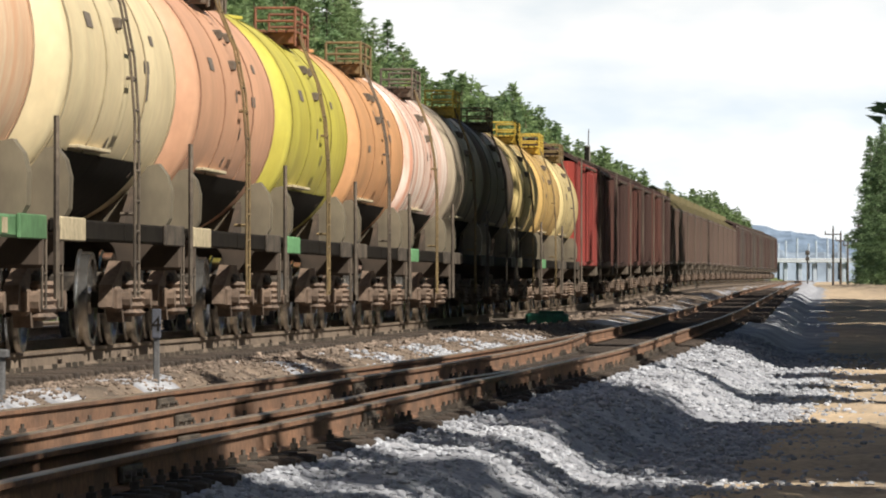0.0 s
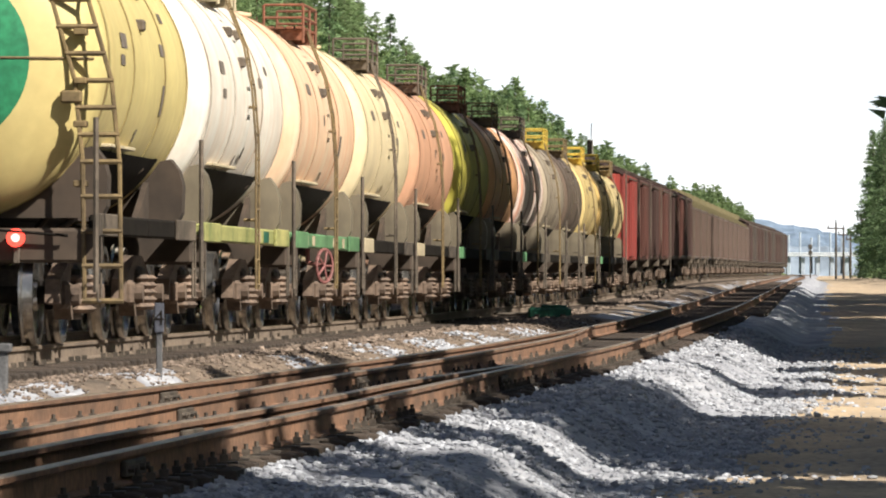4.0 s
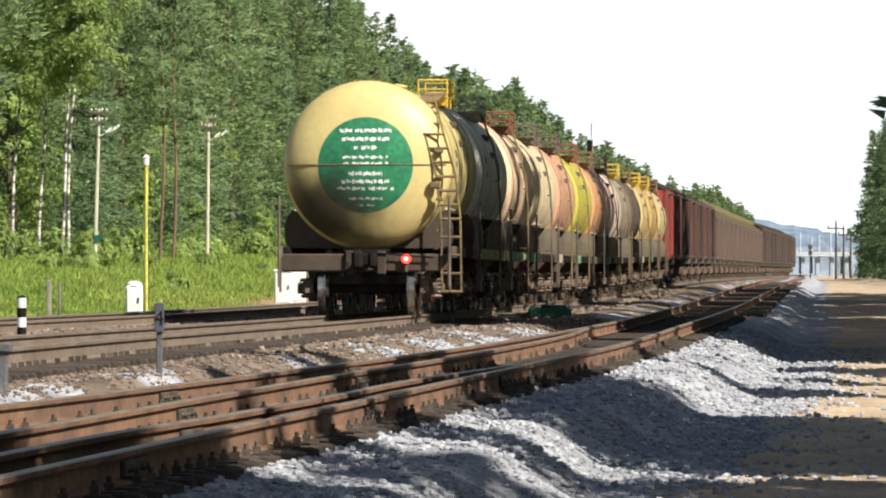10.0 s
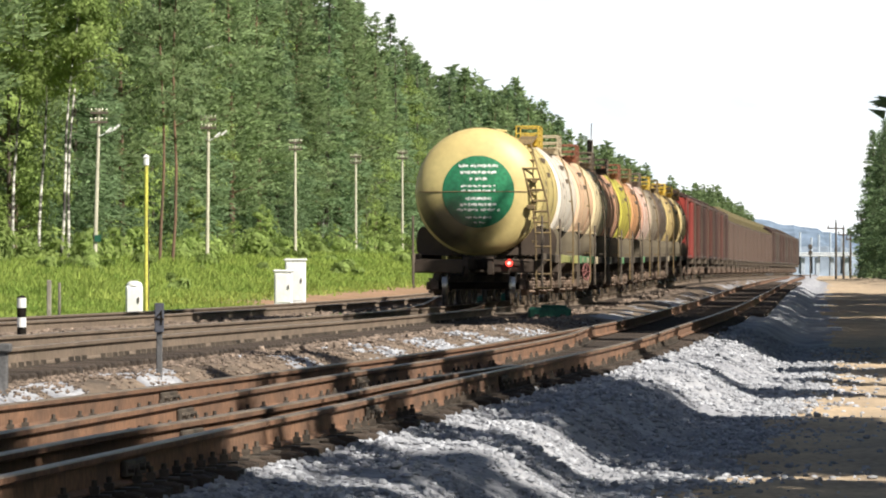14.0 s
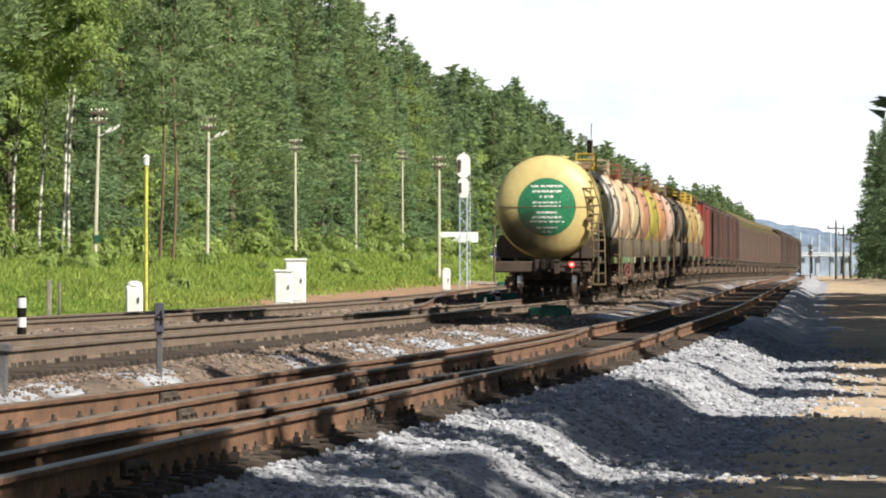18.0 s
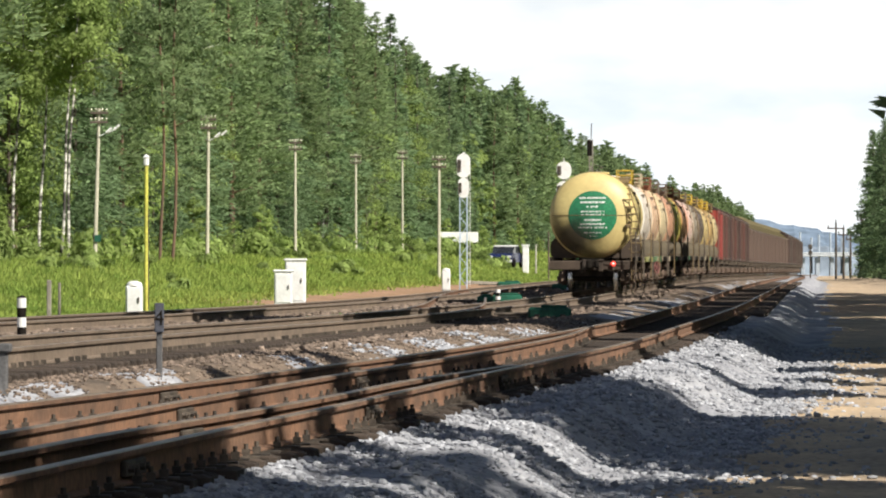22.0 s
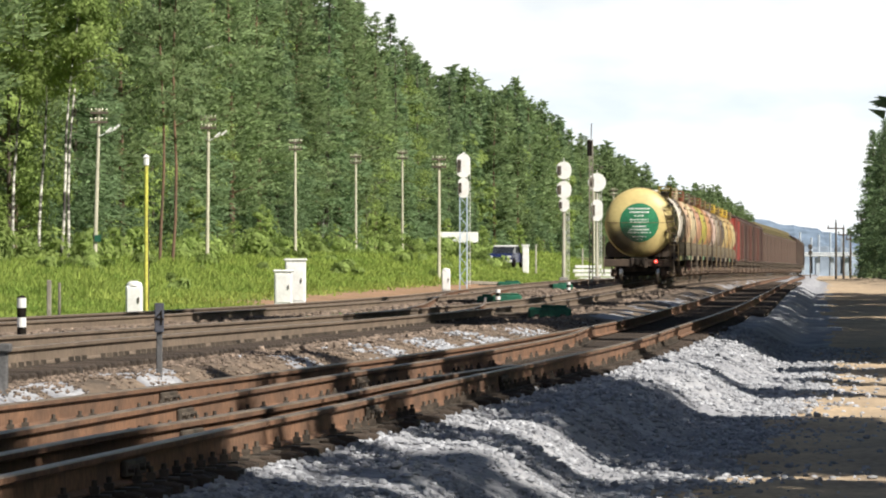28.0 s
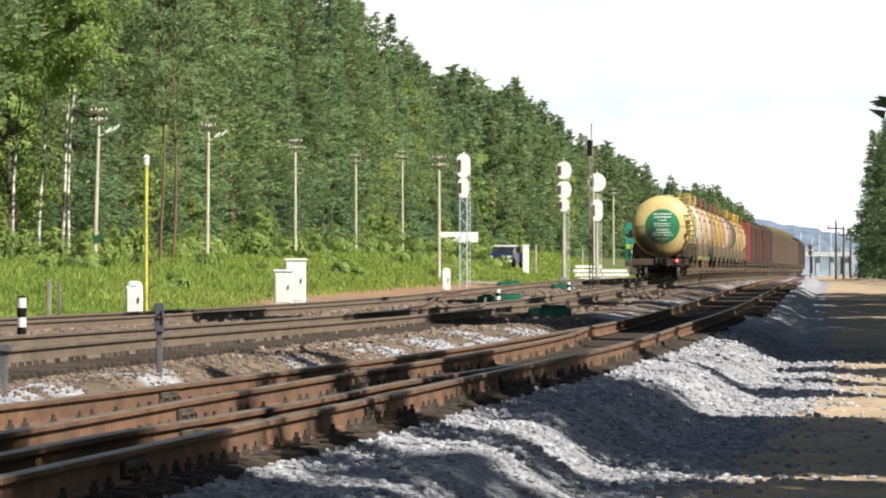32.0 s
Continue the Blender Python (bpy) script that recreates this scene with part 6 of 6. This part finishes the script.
def lone_stem(kind, x, y, h, lean, crown_from, seed):
    """A tall bare-stemmed tree at the wood's edge."""
    rnd = np.random.default_rng(seed)
    t = root(kind + "_tree", on_ground(x, y), "leaning white-barked birch with a high thin crown" if kind == "birch" else "pine with a bare orange trunk and a high crown", kind + " tree", "trees of the wood")
    s = Shape()
    zs = np.linspace(-0.4, h, 8)
    off = lambda z: (lean * z + 0.12 * math.sin(z * 0.5 + seed), 0, z)
    for a, b in zip(zs, zs[1:]):
        s.rod(off(a), off(b), 0.08 * (1 - 0.7 * max(a, 0) / h), 8, 0.08 * (1 - 0.7 * b / h))
    n = 60
    cs = [(off(z)[0] + rnd.normal() * 1.1, rnd.normal() * 1.1, z) for z in rnd.uniform(h * crown_from, h, n)]
    for c in cs[::6]:
        s.rod(off(c[2] - 0.5), c, 0.03, 4, 0.01)
    s.out("trunk", M["birch" if kind == "birch" else "trunk"], t, shade=True)
    v, f = leaf_cloud(rnd, cs, rnd.uniform(0.35, 0.7, n), 3600, 0.14, 0.8, 0.7, 0.5)
    quick("crown", v.tolist(), f.tolist(), M["leaf" if kind == "birch" else "pine"], t)


lone_stem("birch", -18.3, 296, 15, 0.075, 0.6, 1)
lone_stem("birch", -18.0, 297, 13, 0.05, 0.62, 2)
lone_stem("birch", -20.6, 298, 15, 0.035, 0.55, 3)
lone_stem("birch", -19.4, 300, 14, 0.02, 0.55, 4)
lone_stem("pine", -13.7, 303, 17, 0.0, 0.42, 5)
lone_stem("pine", -13.2, 304, 18, 0.012, 0.4, 6)

# ---- bushes and grass on the bank ----
def bush(x, y, s, rnd):
    t = root("bush", on_ground(x, y), "leafy bright green bush on the grassy bank", "bush", "bushes on the bank")
    n = int(rnd.integers(7, 12))
    cs = rnd.normal(size=(n, 3)) * np.array([0.55, 0.5, 0.25]) * s + np.array([0, 0, 0.55 * s])
    cs[:, 2] = np.abs(cs[:, 2])
    v, f = leaf_cloud(rnd, cs, rnd.uniform(0.3, 0.55, n) * s, 700, 0.10 * s ** 0.5 + 0.05, 0.9)
    quick("foliage", v.tolist(), f.tolist(), M["leaf"], t)
    st = Shape()
    for c in cs[:5]:
        st.rod((0, 0, -0.1), tuple(c), 0.02, 5, 0.008)
    st.out("stems", M["spruce_bark"], t)
    return t


rnd = np.random.default_rng(21)
for k in range(95):
    y = float(rnd.uniform(175, 520))
    lat = float(rnd.uniform(9, 30)) ** 1.0
    if lat < 15 and rnd.random() < 0.6:
        lat += 8
    bush(float(main_x(y)) - SIDING - lat, y, float(rnd.uniform(0.6, 1.6)) * (0.4 if lat < 22 else 1), rnd)
for x, y, s in ((0.2, 424, 1.2), (1.6, 426, 1.1), (2.6, 428, 1.3), (-0.9, 428, 1.3), (3.4, 412, 0.9), (-16.8, 292, 1.2), (-19.4, 296, 1.4), (-21.6, 290, 1.5), (-13.6, 318, 1.1)):
    bush(x, y, s, rnd)


def grass():
    rnd = np.random.default_rng(8)
    n = 230000
    y = 95 * (560 / 95) ** rnd.uniform(0, 1, n)
    lat = 3.4 + 26 * rnd.uniform(0, 1, n) ** 1.25
    keep = lat > 3.4 + 1.2 * np.abs(ripple(y, y * 0.3, 0.2)) + ((y > 195) & (y < 340)) * (2.6 + 3.2 * rnd.uniform(0, 1, n) ** 2)
    y, lat = y[keep], lat[keep]
    n = len(y)
    x = main_x(y) - SIDING - lat
    z = ground_z(x, y)
    patch = 0.55 + 0.45 * ripple(x, y * 0.45, 0.32, 4) + 0.3 * ripple(x, y * 0.45, 1.1, 9)
    h = (0.11 + 0.22 * smooth((lat - 4) / 10)) * rnd.uniform(0.5, 1.35, n) * np.clip(patch + 0.35, 0.35, 1.4)
    a = rnd.uniform(0, 6.28, n)
    w = rnd.uniform(0.014, 0.034, n) * (1 + y / 350)
    dx, dy = np.cos(a) * w, np.sin(a) * w
    lx, ly = rnd.normal(size=n) * 0.38 * h, rnd.normal(size=n) * 0.38 * h
    v = np.stack((np.stack((x - dx, y - dy, z - 0.03), 1), np.stack((x + dx, y + dy, z - 0.03), 1), np.stack((x + lx + dx * 0.5, y + ly, z + h * 0.8), 1), np.stack((x + lx * 1.3, y + ly * 1.3, z + h), 1)), 1).reshape(-1, 3)
    tagged(quick("grass", v.tolist(), np.arange(4 * n).reshape(-1, 4).tolist(), M["grass"]), "lush bright green meadow grass on the bank", "grass", kind="stuff")


grass()
# ---- ballast stones ----
def stones(name, x, y, size, words, material, seed):
    """Loose angular stones lying on the ground."""
    rnd = np.random.default_rng(seed)
    g = (1 + 5 ** 0.5) / 2
    base = np.array([(-1, g, 0), (1, g, 0), (-1, -g, 0), (1, -g, 0), (0, -1, g), (0, 1, g), (0, -1, -g), (0, 1, -g), (g, 0, -1), (g, 0, 1), (-g, 0, -1), (-g, 0, 1)]) / 1.9
    tri = np.array([(0, 11, 5), (0, 5, 1), (0, 1, 7), (0, 7, 10), (0, 10, 11), (1, 5, 9), (5, 11, 4), (11, 10, 2), (10, 7, 6), (7, 1, 8), (3, 9, 4), (3, 4, 2), (3, 2, 6), (3, 6, 8), (3, 8, 9), (4, 9, 5), (2, 4, 11), (6, 2, 10), (8, 6, 7), (9, 8, 1)])
    n = len(x)
    z = ground_z(x, y)
    p = base[None] * rnd.uniform(0.7, 1.25, (n, 12, 1)) * (size[:, None, None] * np.stack((rnd.uniform(0.6, 1.5, n), rnd.uniform(0.6, 1.4, n), rnd.uniform(0.4, 0.9, n)), 1)[:, None, :])
    a = rnd.uniform(0, 6.28, n)
    c, s = np.cos(a)[:, None], np.sin(a)[:, None]
    p = np.stack((p[..., 0] * c - p[..., 1] * s, p[..., 0] * s + p[..., 1] * c, p[..., 2]), -1)
    p += np.stack((x, y, z + size * 0.25), 1)[:, None, :]
    f = (tri[None] + 12 * np.arange(n)[:, None, None]).reshape(-1, 3)
    return tagged(quick(name, p.reshape(-1, 3).tolist(), f.tolist(), material), words, "gravel", kind="stuff")


rnd = np.random.default_rng(77)
n = 36000
y = 24 * (125 / 24) ** rnd.uniform(0, 1, n)
d = np.where(rnd.uniform(0, 1, n) < 0.9, rnd.uniform(-0.9, 2.5, n), 2.2 + rnd.exponential(0.55, n))
stones("shoulder_gravel", rail_d(y) + d, y, (0.008 + 0.024 * rnd.uniform(0, 1, n) ** 2.2) * (1 + y / 160), "grey crushed-stone ballast spilling down the shoulder", M["ballast"], 1)
n = 11000
y = 40 * (130 / 40) ** rnd.uniform(0, 1, n)
f = rnd.uniform(0, 1, n)
f = f * 0.8
x = (main_x(y) + 1.0) * (1 - f) + (rail_a(y) + 0.3) * f
stones("track_gravel", x, y, rnd.uniform(0.008, 0.02, n) * (1 + y / 160), "brown gravel between the running line and the points", M["gravel_stone"], 2)

n = 16000
y = 70 * (270 / 70) ** rnd.uniform(0, 1, n)
x = main_x(y) + rnd.uniform(-SIDING - 2.0, 2.2, n)
stones("line_gravel", x, y, (0.012 + 0.03 * rnd.uniform(0, 1, n) ** 2) * (1 + y / 160), "dusty brown gravel between the running lines", M["gravel_stone"], 4)
n = 2600
y = rnd.normal(size=n) * 7 + 88
x = rail_a(y) - 0.45 - np.abs(rnd.normal(size=n)) * (0.2 + 0.4 * np.sin(y * 0.35) ** 2)
stones("pale_track_gravel", x, y, rnd.uniform(0.012, 0.035, n) * (1 + y / 160), "pale crushed stone heaped beside the points", M["ballast"], 3)

# ---- sleepers ----
def bearers():
    """Long timbers under the points."""
    me = sleeper_mesh(1.0)
    y = 20.0
    while y < 150:
        xa, xd = float(rail_a(y)), float(rail_d(y))
        t = (float(rail_d(y + 1)) - float(rail_d(y - 1))) / 2
        xa2 = float(rail_a(y + t * max(0.0, (xd - xa)) * 0.9))
        length = max(2.0, (xd - xa2) + 0.36)
        cx = (xa2 + xd) / 2 + random.uniform(-0.08, 0.08)
        ob = new("sleeper", me)
        ob.parent = points_track
        ob.matrix_world = pose(cx, y, float(near_z(y)) - 0.29 + random.uniform(-0.008, 0.006), 0, 0, -math.degrees(math.atan(t)) + random.uniform(-1.5, 1.5)) @ Matrix.Diagonal((length, 1, 1, 1))
        y += 0.53


bearers()
sleepers(lambda y: (rail_a(y) + rail_d(y)) / 2, near_z, 150.3, 420, points_track, single=0)
sleepers(main_x, main_z, 45, 420, main_track, single=240)
sleepers(lambda y: main_x(y) - SIDING, main_z, 75, 420, siding, single=180)


def spikes(fx, fz, y0, y1, parent, off, side):
    """Rail chairs and spikes along the foot of a rail."""
    s = Shape()
    y = y0
    while y < y1:
        x = float(fx(y)) + off
        z = float(fz(y)) - 0.18
        for k in (-1, 1):
            if random.random() < 0.3:
                continue
            if side:
                s.box((x + k * 0.085, y + 0.03 * k, z + 0.018), (0.05, 0.08, 0.05))
                s.rod((x + k * 0.085, y + 0.03 * k, z + 0.04), (x + k * 0.085, y + 0.03 * k, z + 0.075), 0.016, 6)
            else:
                s.box((x + k * 0.085, y, z + 0.02), (0.05, 0.07, 0.05))
        s.box((x, y, z - 0.004), (0.34, 0.16, 0.012))
        y += 0.53
    tagged(s.out("rail_spikes", M["steel_dark"], parent), kind="stuff")


for fx in (rail_a, rail_d, rail_b, rail_c):
    spikes(fx, near_z, 20.0, 60 if fx is rail_c else 96, points_track, 0, 1)
for o in (-0.76, 0.76):
    spikes(main_x, main_z, 45, 130, main_track, o, 0)


def joints():
    """Fishplates with bolts at the rail joints."""
    for fx, ys in ((rail_a, (50.5, 62.6)), (rail_d, (33.0, 45.5, 58.0)), (rail_b, (44.7, 57.2)), (rail_c, (39.0,))):
        for y in ys:
            t = (float(fx(y + 0.5)) - float(fx(y - 0.5)))
            m = pose(float(fx(y)), y, float(near_z(y)) - 0.1, 0, 0, -math.degrees(math.atan(t)))
            s = Shape()
            for k in (-1, 1):
                s.box((k * 0.028, 0, 0), (0.03, 0.8, 0.09), 0.008)
                for j in (-0.3, -0.12, 0.12, 0.3):
                    s.rod((k * 0.04, j, 0), (k * 0.075, j, 0), 0.022, 6)
            ob = s.out("fishplate", M["steel_dark"], points_track)
            ob.matrix_world = m


joints()
def motions():
    """The train draws away from the camera at a steady pace."""
    speed, tail0 = 8.73, 21.8  # metres a second; where the tail coupling stands at the start
    for car, back in train:
        rows = []
        for k in range(17):
            y = tail0 + (speed * 2 * k) + back
            x0, x1 = float(main_x(y - 4)), float(main_x(y + 4))
            z0, z1 = float(main_z(y - 4)), float(main_z(y + 4))
            rows.append((2.0 * k, pose((x0 + x1) / 2, y, (z0 + z1) / 2, math.degrees(math.atan2(z1 - z0, 8)), 0, -math.degrees(math.atan2(x1 - x0, 8)))))
        walk(car, rows)
    # the tail wagons' wheels roll with the train
    for car, _ in train[:7]:
        for w in car.children_recursive:
            if w.name.split(".")[0] == "wheelset":
                y = w.location.y
                walk(w, [(k / 15, pose(0, y, 0.475, -math.degrees(speed / 0.475) * k / 15)) for k in range(481)])
    # the locomotive comes the other way on the second line
    rows = []
    for k in range(17):
        y = 431.9 + 10.5 * (32 - 2 * k)
        x0, x1 = float(main_x(y - 4)) - SIDING, float(main_x(y + 4)) - SIDING
        z0, z1 = float(main_z(y - 4)), float(main_z(y + 4))
        rows.append((2.0 * k, pose((x0 + x1) / 2, y, (z0 + z1) / 2, math.degrees(math.atan2(z1 - z0, 8)), 0, -math.degrees(math.atan2(x1 - x0, 8)))))
    walk(loco, rows)
    # the lorry crosses the bridge
    walk(lorry, [(2.0 * k, pose(165.4 - 7.0 * (2.0 * k - 22.5), BY - 1.5, 5.3)) for k in range(17)])


motions()
